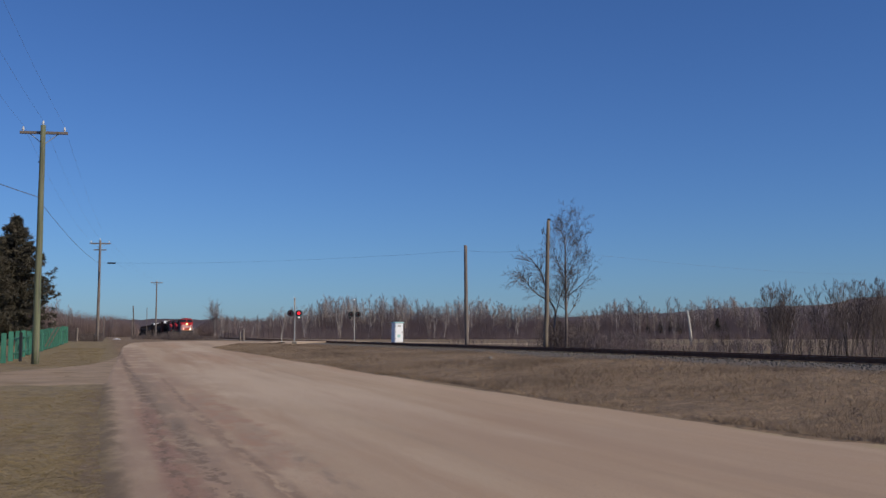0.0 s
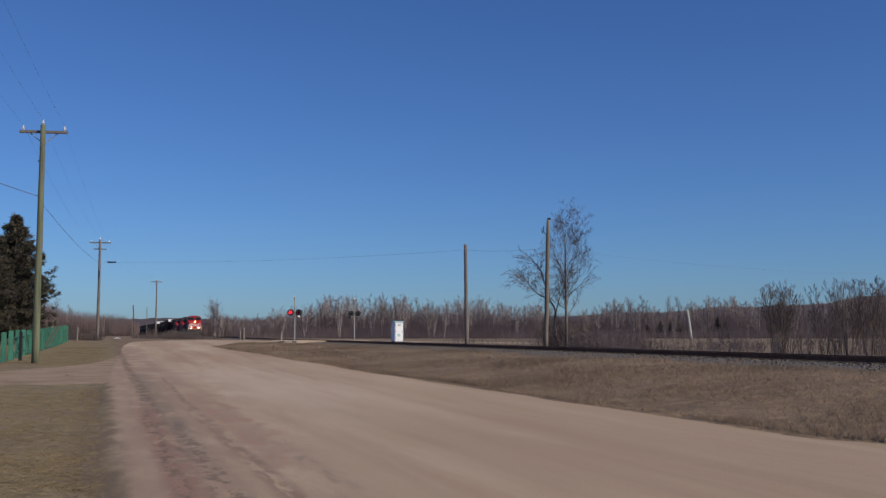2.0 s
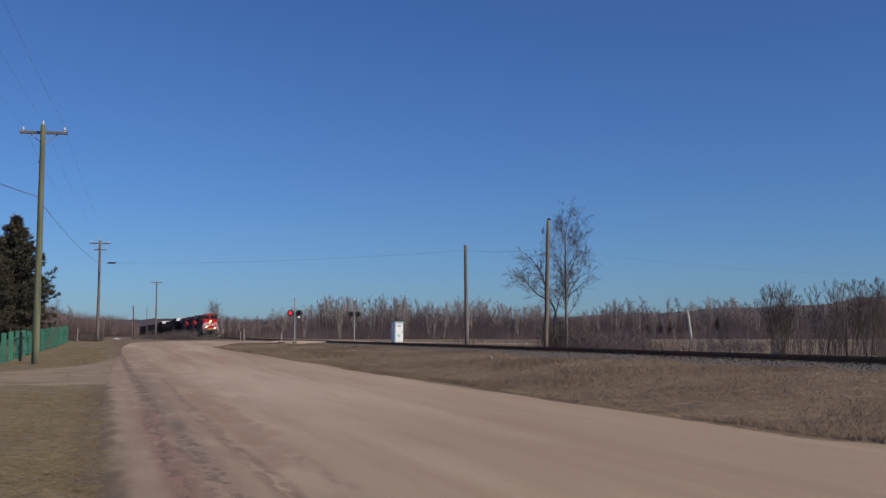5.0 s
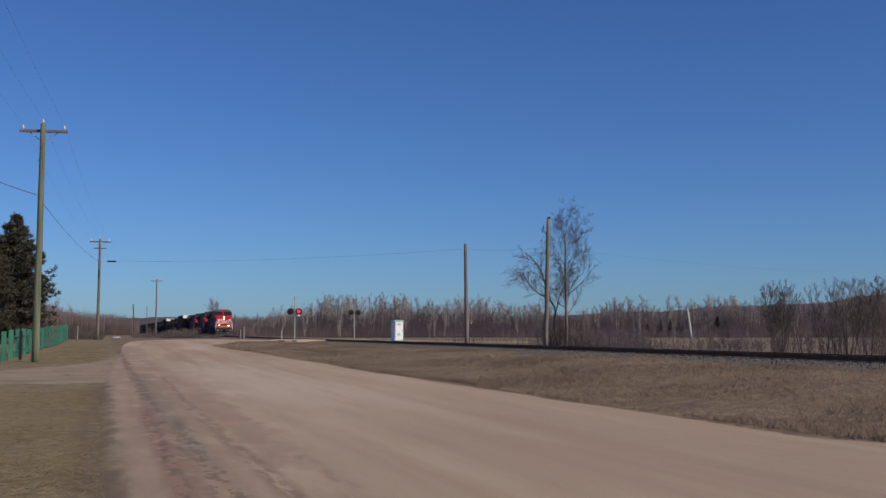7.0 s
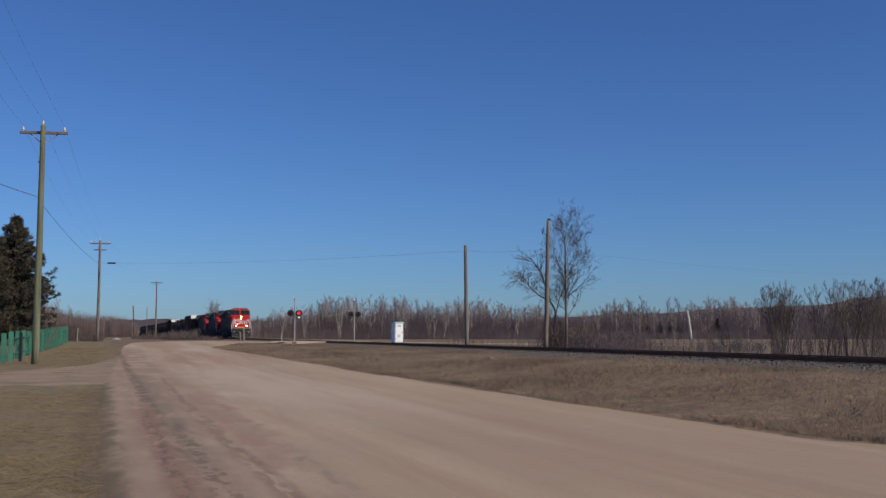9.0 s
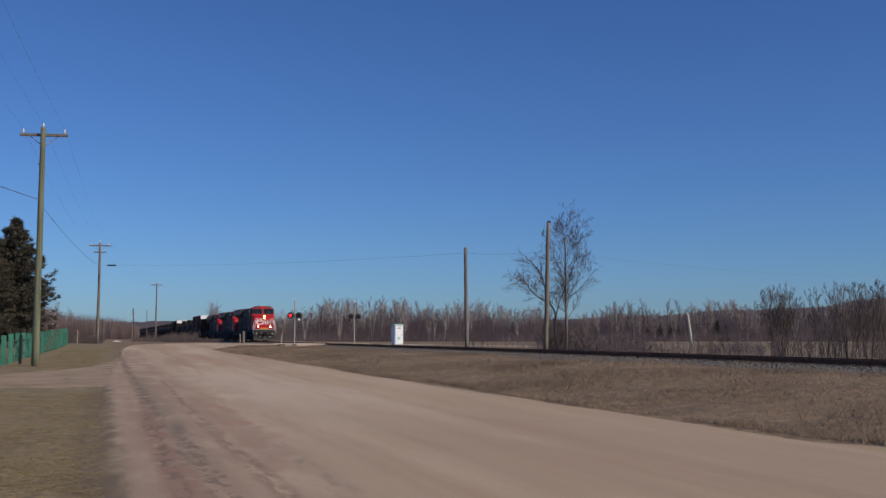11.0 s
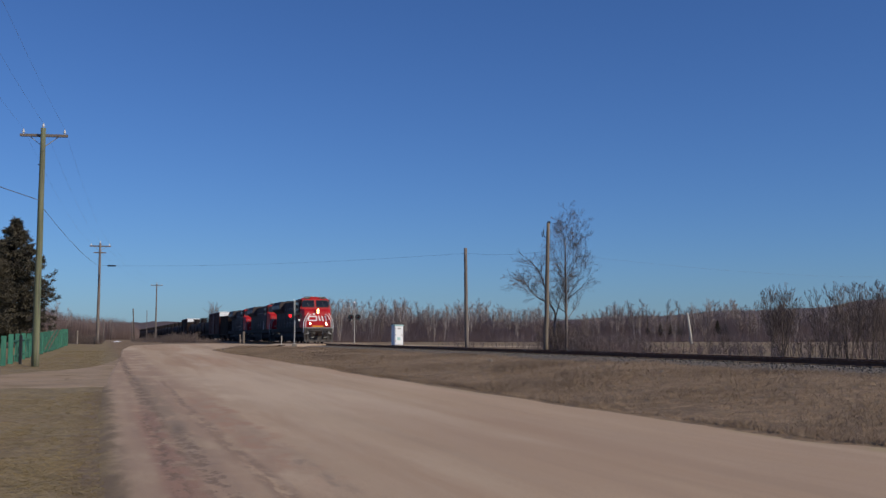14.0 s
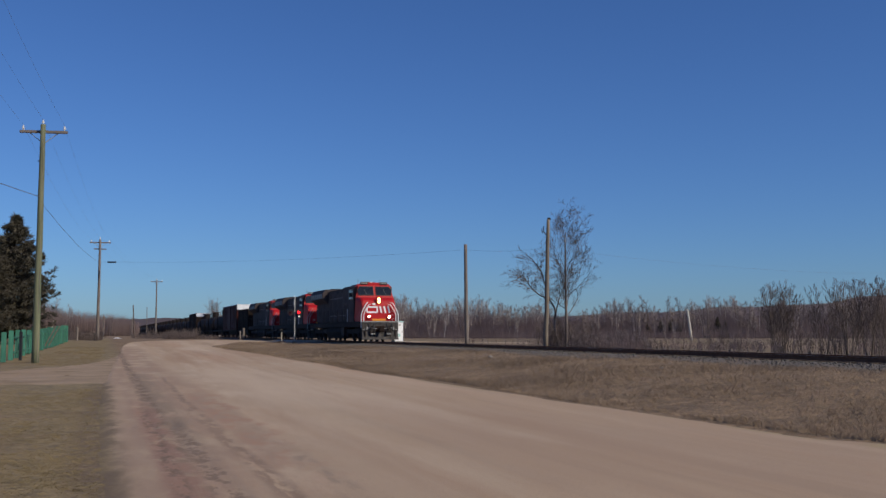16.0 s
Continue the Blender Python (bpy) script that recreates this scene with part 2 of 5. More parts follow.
M_GLASS = mk("dark_cab_glass", (0.010, 0.012, 0.014), (0.02, 0.022, 0.025), 2, 10, 0.08, 0.0)
M_YEL = mk("orange_yellow_paint", (0.75, 0.25, 0.02), (0.85, 0.33, 0.03), 3, 20, 0.5, 0.0)
M_LAMP = mk("lit_headlight", (0.9, 0.8, 0.5), (1, 0.85, 0.55), 3, 20, 0.3, 0.0, glow=(1.0, 0.60, 0.16, 20))
M_DITCH = mk("lit_ditch_light", (0.9, 0.85, 0.7), (1, 0.9, 0.75), 3, 20, 0.3, 0.0, glow=(1.0, 0.72, 0.38, 26))
M_PLOW = mk("scuffed_grey_black_steel", (0.016, 0.014, 0.014), (0.085, 0.078, 0.075), 3.5, 14, 0.75, 0.25, spec=0.25)
M_DUST = mk("dusty_black_paint", (0.030, 0.024, 0.024), (0.075, 0.062, 0.060), 0.9, 9, 0.8, 0.1, spec=0.2)
M_STACK = mk("grey_vent_metal", (0.07, 0.075, 0.08), (0.16, 0.165, 0.17), 2, 14, 0.5, 0.05, 0.2)
M_UNLIT = mk("unlit_headlight", (0.25, 0.25, 0.25), (0.4, 0.4, 0.4), 3, 20, 0.15, 0.0)
M_CONCRETE = mk("grey_concrete", (0.16, 0.14, 0.12), (0.26, 0.23, 0.20), 3, 30, 0.9, 0.2)
M_MAROON = mk("faded_maroon_paint", (0.045, 0.012, 0.011), (0.085, 0.022, 0.019), 1.0, 12, 0.7, 0.05, spec=0.2)
M_TANK = mk("dark_tank_paint", (0.018, 0.014, 0.014), (0.045, 0.037, 0.037), 1.0, 12, 0.85, 0.03, spec=0.12)
M_RUSTCAR = mk("brown_rusty_steel", (0.015, 0.010, 0.009), (0.042, 0.027, 0.022), 1.2, 14, 0.85, 0.1, rand=0.3, spec=0.15)
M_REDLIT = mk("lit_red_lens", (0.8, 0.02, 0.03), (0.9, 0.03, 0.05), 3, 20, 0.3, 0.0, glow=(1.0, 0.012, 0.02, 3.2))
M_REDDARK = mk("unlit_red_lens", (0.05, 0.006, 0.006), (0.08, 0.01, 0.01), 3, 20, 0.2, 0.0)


# ---- small mesh kit ----
def obj_of(name, verts, faces, material, smooth=False):
    me = bpy.data.meshes.new(name)
    me.from_pydata(verts, [], faces)
    me.materials.append(material)
    if smooth:
        me.polygons.foreach_set("use_smooth", [True] * len(me.polygons))
    me.update()
    return new(name, me)


def part(name, bm, material, parent, label=""):
    me = bpy.data.meshes.new(name)
    bmesh.ops.recalc_face_normals(bm, faces=bm.faces)
    bm.to_mesh(me)
    bm.free()
    me.materials.append(material)
    ob = new(name, me)
    ob.parent = parent
    return tagged(ob, label)


def accpart(name, acc, material, parent, label="", smooth=False):
    ob = obj_of(name, acc.v, acc.f, material, smooth)
    ob.parent = parent
    return tagged(ob, label)


def box(x0, x1, y0, y1, z0, z1, bevel=0.0, bm=None):
    own = bmesh.new()
    bmesh.ops.create_cube(own, size=1)
    for v in own.verts:
        v.co = ((x0 + x1) / 2 + v.co.x * (x1 - x0), (y0 + y1) / 2 + v.co.y * (y1 - y0), (z0 + z1) / 2 + v.co.z * (z1 - z0))
    if bevel:
        bmesh.ops.bevel(own, geom=own.edges[:], offset=bevel, segments=2, affect="EDGES")
    return merge(own, bm)


def merge(own, bm):
    if bm is None:
        return own
    me = bpy.data.meshes.new("tmp")
    own.to_mesh(me)
    own.free()
    bm.from_mesh(me)
    bpy.data.meshes.remove(me)
    return bm


def cyl(r, h, m, bm=None, r2=None, seg=12, bevel=0.0):
    """A cylinder round z, from 0 to h, moved by m."""
    own = bmesh.new()
    bmesh.ops.create_cone(own, cap_ends=True, segments=seg, radius1=r, radius2=r if r2 is None else r2, depth=h)
    bmesh.ops.translate(own, verts=own.verts, vec=(0, 0, h / 2))
    if bevel:
        bmesh.ops.bevel(own, geom=[e for e in own.edges if len(e.link_faces) == 2 and e.calc_face_angle() > 1], offset=bevel, segments=1, affect="EDGES")
    bmesh.ops.transform(own, matrix=m, verts=own.verts)
    return merge(own, bm)


def prism(profile, x0, x1, bevel=0.0, bm=None):
    """A (y, z) outline pulled from x0 to x1."""
    own = bmesh.new()
    a = [own.verts.new((x0, y, z)) for y, z in profile]
    b = [own.verts.new((x1, y, z)) for y, z in profile]
    own.faces.new(a)
    own.faces.new(b[::-1])
    for i in range(len(a)):
        j = (i + 1) % len(a)
        own.faces.new((a[i], b[i], b[j], a[j]))
    bmesh.ops.recalc_face_normals(own, faces=own.faces)
    if bevel:
        bmesh.ops.bevel(own, geom=own.edges[:], offset=bevel, segments=2, affect="EDGES")
    return merge(own, bm)


class Acc:
    """Gathers vertices and faces of many tubes."""

    def __init__(self):
        self.v, self.f = [], []

    def tube(self, pts, radii, sides=4, cap=False):
        base = len(self.v)
        for i, (p, r) in enumerate(zip(pts, radii)):
            d = (pts[min(i + 1, len(pts) - 1)] - pts[max(i - 1, 0)]).normalized()
            a = d.orthogonal().normalized()
            b = d.cross(a)
            for k in range(sides):
                w = 2 * math.pi * k / sides
                self.v.append(p + (a * math.cos(w) + b * math.sin(w)) * r)
        for i in range(len(pts) - 1):
            for k in range(sides):
                p, q = base + i * sides + k, base + i * sides + (k + 1) % sides
                self.f.append((p, q, q + sides, p + sides))
        if cap:
            self.f.append(tuple(base + k for k in range(sides))[::-1])
            self.f.append(tuple(base + (len(pts) - 1) * sides + k for k in range(sides)))

    def spike(self, p, q, r):
        """A thin three-sided twig from p to its tip q."""
        base = len(self.v)
        d = (q - p).normalized()
        a = d.orthogonal().normalized()
        b = d.cross(a)
        for k in range(3):
            w = 2 * math.pi * k / 3
            self.v.append(p + (a * math.cos(w) + b * math.sin(w)) * r)
        self.v.append(q)
        self.f += [(base, base + 1, base + 3), (base + 1, base + 2, base + 3), (base + 2, base, base + 3)]


def tube_bm(pts, r, bm=None, sides=6):
    acc = Acc()
    acc.tube([Vector(p) for p in pts], [r] * len(pts), sides, True)
    own = bmesh.new()
    vs = [own.verts.new(v) for v in acc.v]
    for f in acc.f:
        own.faces.new([vs[i] for i in f])
    return merge(own, bm)


def at(n, u, z=0.0, rz=0.0):
    """A pose at n metres right of the camera across the road and u metres along it."""
    return pose(n * CA - u * SA, n * SA + u * CA, z, 0, 0, rz)


def thing(name, m, label, category, group="", kind=""):
    ob = new(name)
    ob.matrix_basis = m
    return tagged(ob, label, category, group, kind)


def lerp_table(table, x):
    for (a, ya), (b, yb) in zip(table, table[1:]):
        if x <= b:
            w = min(max((x - a) / (b - a), 0), 1)
            w = w * w * (3 - 2 * w)
            return ya + (yb - ya) * w
    return table[-1][1]


# ---- ground ----
ALONG = [(-40, 0), (14, 0), (34, 0.12), (46, 0.24), (60, 0.40), (75, 0.54), (95, 0.76), (110, 0.84), (140, 0.80), (200, 0.62), (400, 0.5)]


def height(n, u):
    z = lerp_table(ALONG, u)
    if n > 9:
        w = min((n - 9) / 8.5, 1)
        z = z + (max(0.60, z - 0.14) - z) * w * w * (3 - 2 * w)
    if n > 24:
        w = min((n - 24) / 4, 1)
        z += (0.60 - z) * w
    if n > 30:
        w = min((n - 30) / 18, 1)
        z += (0.42 - z) * w * w * (3 - 2 * w)
    k = 0.05 if 10 < n or n < -1 else 0.015
    return z + k * noise.noise((n * 0.45, u * 0.45, 0)) + 1.2 * k * noise.noise((n * 0.12, u * 0.12, 5))


def spread(lo, hi, step, far, grow=1.25):
    out = [lo + i * step for i in range(int((hi - lo) / step) + 1)]
    s, a = step, out[0]
    left = []
    while a > -far:
        s *= grow
        a -= s
        left.append(a)
    s, b = step, out[-1]
    while b < far:
        s *= grow
        b += s
        out.append(b)
    return left[::-1] + out


def sheet(name, us, ns, zf, material):
    verts = [(n, u, zf(n, u)) for u in us for n in ns]
    w = len(ns)
    faces = [(j * w + i, j * w + i + 1, (j + 1) * w + i + 1, (j + 1) * w + i) for j in range(len(us) - 1) for i in range(w - 1)]
    ob = obj_of(name, verts, faces, material, True)
    ob.matrix_basis = TURN
    return ob


ground = sheet("ground", spread(2, 125, 0.8, 3200), spread(-14, 34, 0.6, 3200), height, M_GROUND)
tagged(ground, "dry tan grass and bare earth, flat, in early spring", "ground", kind="structure")


def smooth_line(pts, k=8):
    out = []
    P = [Vector(p) for p in pts]
    for i in range(len(P) - 1):
        a, b, c, d = P[max(i - 1, 0)], P[i], P[i + 1], P[min(i + 2, len(P) - 1)]
        for j in range(k):
            t = j / k
            out.append(0.5 * (2 * b + (c - a) * t + (2 * a - 5 * b + 4 * c - d) * t * t + (3 * b - a - 3 * c + d) * t ** 3))
    return out + [P[-1]]


def strip(name, left, right, material, lift=0.035, cols=44, k=16):
    L, R = smooth_line(left, k), smooth_line(right, k)
    verts, faces = [], []
    for i, (a, b) in enumerate(zip(L, R)):
        for j in range(cols + 1):
            w = j / cols
            p = a.lerp(b, w)
            e = min(w, 1 - w)
            z = height(p.x, p.y) + lift - 0.10 * max(0, 1 - e * 11) ** 1.5 + 0.03 * noise.noise((p.x * 2.4, p.y * 1.3, 9)) * max(0, 1 - e * 9)
            z += 0.07 * noise.noise((p.x * 0.7, p.y * 0.8, 19)) * max(0, 1 - e * 5)
            z += 0.012 * noise.noise((p.x * 1.8, p.y * 0.07, 2)) + 0.01 * noise.noise((p.x * 0.5, p.y * 0.3, 4))
            if abs(p.x - TRACK) < 4:
                z = max(z, RAIL - 0.03) if e > 0.08 else z
            verts.append((p.x, p.y, z))
    w = cols + 1
    for i in range(len(L) - 1):
        for j in range(cols):
            faces.append((i * w + j, i * w + j + 1, (i + 1) * w + j + 1, (i + 1) * w + j))
    ob = obj_of(name, verts, faces, material, True)
    ob.matrix_basis = TURN
    return ob


def rut_relief(n, u):
    """Wheel ruts, pushed-up clods and small washouts along the near side of the road."""
    if not -1.2 < n < 3.2 or u > 84:
        return 0.0
    z = 0.0
    for c, w, d, lo, hi in ((0.80, 0.09, 0.030, -20, 22), (0.98, 0.12, 0.030, 12, 82), (1.18, 0.10, 0.022, -20, 18), (1.74, 0.06, 0.016, -20, 32), (2.3, 0.12, 0.010, -20, 20)):
        if lo - 4 < u < hi + 4:
            fade = min(1, (u - lo + 4) / 4, (hi + 4 - u) / 4)
            c += 0.07 * noise.noise((c * 9, u * 0.45, 1)) + 0.03 * noise.noise((c * 5, u * 2.3, 6))
            k = max(0, 0.5 + 1.3 * noise.noise((c, u * 0.5, 8)))
            q = (n - c) / w
            z += fade * k * d * (-math.exp(-q * q) + 0.55 * math.exp(-(q - 1.9) ** 2) + 0.35 * math.exp(-(q + 1.9) ** 2))
    rough = math.exp(-((n - 1.0) / 0.42) ** 2) + 0.7 * math.exp(-((n - 1.8) / 0.2) ** 2) + 0.15 * math.exp(-((n + 0.1) / 0.25) ** 2)
    patch = max(0, 0.5 + noise.noise((n * 1.1, u * 0.5, 12)))
    return 0.7 * z + 0.7 * rough * patch * (0.022 * noise.noise((n * 8, u * 5, 3)) + 0.016 * noise.noise((n * 15, u * 11, 5)))


def gravel_road(left, right):
    """The road as one sheet, closely netted where the ruts run."""
    L, R, ks = [], [], (6, 190, 110, 30, 20, 16, 12, 10, 10, 10)
    P, Q = smooth_line(left, 240), smooth_line(right, 240)
    for i, k in enumerate(ks):
        for j in range(k):
            L.append(P[i * 240 + round(240 * j / k)])
            R.append(Q[i * 240 + round(240 * j / k)])
    ws = [0.0045 * i for i in range(80)] + [0.36 + 0.02 * i for i in range(33)]
    verts = []
    for a, b in zip(L, R):
        for w in ws:
            p = a.lerp(b, w)
            e = min(w, 1 - w)
            drop = max(0, 1 - (a - b).length * w / 0.5, 1 - (1 - w) * 11)
            z = height(p.x, p.y) + 0.035 - 0.10 * drop ** 1.5 + (0.016 * noise.noise((p.x * 1.7, p.y * 0.37, 9.3)) + 0.007 * noise.noise((p.x * 6, p.y * 1.7, 4.4)) + 0.005 * noise.noise((p.x * 13, p.y * 4.6, 7.7))) * drop
            z += 0.012 * noise.noise((p.x * 1.8, p.y * 0.07, 2)) + 0.01 * noise.noise((p.x * 0.5, p.y * 0.3, 4)) + rut_relief(p.x, p.y)
            if abs(p.x - TRACK) < 4:
                z = max(z, RAIL - 0.03) if e > 0.08 else z
            verts.append((p.x, p.y, z))
    w = len(ws)
    faces = [(i * w + j, i * w + j + 1, (i + 1) * w + j + 1, (i + 1) * w + j) for i in range(len(L) - 1) for j in range(w - 1)]
    ob = obj_of("road", verts, faces, M_ROAD, True)
    ob.matrix_basis = TURN
    return ob


road = gravel_road([(-0.2, -25), (-0.2, 5), (-0.15, 30), (0.85, 60), (1.7, 84), (3.6, 98), (7.8, 105), (14, 107), (21.2, 107.5), (32, 108), (48, 108)],
                   [(10.5, -25), (10.6, 5), (10.0, 24), (9.4, 42), (8.6, 58), (7.9, 74), (9.8, 83.5), (14.0, 90.5), (21.2, 94.5), (32, 97), (48, 97)])
tagged(road, "wide reddish-tan gravel road with tyre tracks", "road", kind="structure")
drive = strip("driveway", [(1.0, 28), (-1, 29.5), (-5, 29), (-11, 27.5), (-20, 26)], [(1.4, 64), (-0.7, 46), (-5, 38.5), (-11, 35.5), (-20, 33)], M_DIRT, 0.02, 40)
tagged(drive, "gravel driveway leading off the road", "driveway", kind="structure")


# ---- railway ----
def railway():
    track = thing("railway_track", TURN.copy(), "single railway track with rusty rails on dark wooden ties", "railway track", kind="structure")
    # bank of crushed stone
    prof = [(-4.3, 0.42), (-3.7, 0.60), (-2.6, 0.69), (-1.6, 0.71), (0, 0.70), (1.6, 0.71), (2.6, 0.68), (3.6, 0.56), (4.4, 0.38)]
    us = [-20 + i * 0.7 for i in range(260)] + [170 + i * 15 for i in range(60)]
    verts, faces = [], []
    w = len(prof)
    for u in us:
        for k, (dn, z) in enumerate(prof):
            j = 0.06 if k not in (3, 4, 5) else 0.01
            verts.append((TRACK + dn + 0.25 * noise.noise((u * 0.6, dn, 1)) * (j > 0.05), u, z + j * noise.noise((u * 1.3, dn * 2, 3))))
    for j in range(len(us) - 1):
        for i in range(w - 1):
            faces.append((j * w + i, j * w + i + 1, (j + 1) * w + i + 1, (j + 1) * w + i))
    b = obj_of("ballast_bank", verts, faces, M_BALLAST, True)
    b.parent = track
    tagged(b, "grey crushed stone bank")
    prof = [(-0.075, 0), (0.075, 0), (0.075, 0.012), (0.015, 0.03), (0.012, 0.115), (0.036, 0.125), (0.036, 0.158), (-0.036, 0.158), (-0.036, 0.125), (-0.012, 0.115), (-0.015, 0.03), (-0.075, 0.012)]
    for side in (-0.7175, 0.7175):
        vs, fs = [], []
        us = [-20, 0, 30, 60, 100, 150, 250, 400, 700, 1100]
        for u in us:
            vs += [(TRACK + side + x, u, RAIL - 0.158 + z) for x, z in prof]
        k = len(prof)
        for j in range(len(us) - 1):
            fs += [(j * k + i, j * k + (i + 1) % k, (j + 1) * k + (i + 1) % k, (j + 1) * k + i) for i in range(k)]
        r = obj_of("rail", vs, fs, M_RAIL)
        r.data.materials.append(M_RAILTOP)
        for i, p in enumerate(r.data.polygons):
            if i % k == 6:
                p.material_index = 1
        r.parent = track
    return track


track = railway()


def stones():
    acc = Acc()
    rng = random.Random(5)
    for i in range(5200):
        u = 10 + 75 * rng.random() ** 1.4
        dn = -4.6 + 2.9 * rng.random() if rng.random() < 0.8 else rng.uniform(-1.6, 2.6)
        z = lerp_table([(-4.6, 0.5), (-3.7, 0.60), (-2.6, 0.69), (-1.6, 0.71), (2.6, 0.68)], dn)
        s = rng.uniform(0.02, 0.05)
        c = Vector((TRACK + dn, u, z + s * 0.3))
        b = len(acc.v)
        for d in ((1, 0, 0), (-0.3, 0.9, 0.1), (-0.5, -0.8, 0), (0.1, 0.1, 0.9), (0, 0, -0.6)):
            acc.v.append(c + Vector(d) * s * rng.uniform(0.7, 1.3))
        acc.f += [(b, b + 1, b + 3), (b + 1, b + 2, b + 3), (b + 2, b, b + 3), (b + 1, b, b + 4), (b + 2, b + 1, b + 4), (b, b + 2, b + 4)]
    ob = obj_of("loose_ballast", acc.v, acc.f, M_STONE)
    ob.matrix_basis = TURN
    tagged(ob, "loose grey ballast stones along the track", "ballast", kind="stuff")


stones()


# ---- bare trees ----
def grow(tr, cr, p, d, length, r, level, rng, spec):
    """A limb with its branches: the thick ones go into tr, the thin ones into cr."""
    seg = 5 if level == 0 else 4 if level == 1 else 3
    pts, radii = [p.copy()], [r]
    step = length / seg
    for i in range(seg):
        j = spec["wobble"] * (0.4 if level == 0 else 1)
        d = (d + Vector((rng.uniform(-j, j), rng.uniform(-j, j), rng.uniform(-j, j) + spec["up"] * (0.3 if level == 0 else 1)))).normalized()
        p = p + d * step
        pts.append(p.copy())
        radii.append(max(r * (1 - (i + 1) / seg * (0.85 if level else 0.7)), spec["thin"]))
    (tr if level < spec["bark"] else cr).tube(pts, radii, 6 if level == 0 else 4 if level == 1 else 3)
    if level >= spec["levels"]:
        return
    for i in range(spec["kids"][level]):
        w = spec["from"][level] + (0.98 - spec["from"][level]) * (i + rng.random()) / spec["kids"][level]
        k = min(int(w * seg), seg - 1)
        q = pts[k].lerp(pts[k + 1], w * seg - k)
        axis = (pts[k + 1] - pts[k]).normalized()
        side = Vector((rng.uniform(-1, 1), rng.uniform(-1, 1), rng.uniform(-0.3, 0.5)))
        side = (side - axis * side.dot(axis)).normalized()
        a = radians(rng.uniform(*spec["angle"]))
        kd = axis * math.cos(a) + side * math.sin(a)
        kl = length * spec["ratio"][level] * rng.uniform(0.6, 1.1) * (1.15 - 0.65 * w)
        if level == 0 and spec["egg"]:
            kl = length * spec["ratio"][0] * rng.uniform(0.55, 1.1) * (0.55 + 0.6 * math.sin(math.pi * min(1, max(0, (w - 0.15) / 0.95))))
            kd = (kd + axis * 0.7 * max(0, w - 0.35)).normalized()
        if level + 1 >= spec["levels"]:
            cr.spike(q, q + (kd + Vector((0, 0, 0.15))).normalized() * kl, spec["thin"] * 1.15)
            continue
        grow(tr, cr, q, kd, kl, max(r * (1 - 0.8 * w) * 0.5, spec["thin"]), level + 1, rng, spec)


def bare_tree(m, h, seed, spec, bark, label, stems=1, lean=0.0, twig=None, ways=()):
    rng = random.Random(seed)
    tr, cr = Acc(), Acc()
    for s in range(stems):
        a = rng.uniform(0, 6.283)
        d = Vector((math.cos(a) * lean * rng.uniform(0.4, 1), math.sin(a) * lean * rng.uniform(0.4, 1), 1)).normalized()
        if s < len(ways):
            d = Vector(ways[s]).normalized()
        o = Vector((math.cos(a), math.sin(a), 0)) * (0.25 * lean * (stems > 1)) + Vector((0, 0, -0.1))
        hh = h * (1 if s == 0 else rng.uniform(0.65, 1.0))
        grow(tr, cr, o, d, hh, spec["thick"] * hh, 0, rng, spec)
    ob = thing("bare_tree" if stems < 4 else "bare_shrub", m, label, "tree" if stems < 4 else "shrub")
    accpart("trunk", tr, bark, ob, smooth=True)
    accpart("crown", cr, twig or M_TWIG, ob, "bare grey-brown twigs")
    return ob


FAR = dict(bark=1, wobble=0.08, up=0.07, thin=0.010, levels=3, kids=(20, 6, 4), ratio=(0.30, 0.6, 0.95), angle=(18, 50), thick=0.0120)
FAR["from"], FAR["egg"] = (0.28, 0.2, 0.15), False
NEAR = dict(bark=2, wobble=0.10, up=0.05, thin=0.0042, levels=4, kids=(30, 8, 5, 4), ratio=(0.36, 0.55, 0.65, 0.95), angle=(26, 62), thick=0.0140)
NEAR["from"], NEAR["egg"] = (0.28, 0.25, 0.25, 0.2), True
SHRUB = dict(bark=1, wobble=0.10, up=0.09, thin=0.0032, levels=4, kids=(7, 4, 3, 2), ratio=(0.42, 0.6, 0.7, 1.0), angle=(16, 40), thick=0.0062)
SHRUB["from"], SHRUB["egg"] = (0.34, 0.25, 0.25, 0.2), False


def bearing(x, y_far):
    """n and u of a place y_far metres away at the bearing x, -1 to 1 across the view."""
    X = x * math.tan(radians(FOV / 2)) * y_far
    return X * CA + y_far * SA, -X * SA + y_far * CA


# tops of the woods along the bearing, as heights at 225 m
WOODS = [(-1.02, 4.5), (-0.88, 5.6), (-0.80, 4.0), (-0.56, 3.4), (-0.52, 7.6), (-0.49, 4.4), (-0.42, 4.6), (-0.36, 6.0), (-0.30, 6.4), (-0.27, 8.3),
         (-0.22, 8.2), (-0.18, 7.3), (-0.12, 8.4), (-0.06, 7.8), (0.0, 7.4), (0.08, 7.9), (0.16, 6.4), (0.22, 6.8), (0.28, 6.6), (0.33, 5.4),
         (0.38, 7.6), (0.44, 7.2), (0.48, 5.8), (0.55, 6.4), (0.60, 8.2), (0.66, 8.0), (0.70, 6.8), (0.78, 7.2), (1.1, 8.4)]


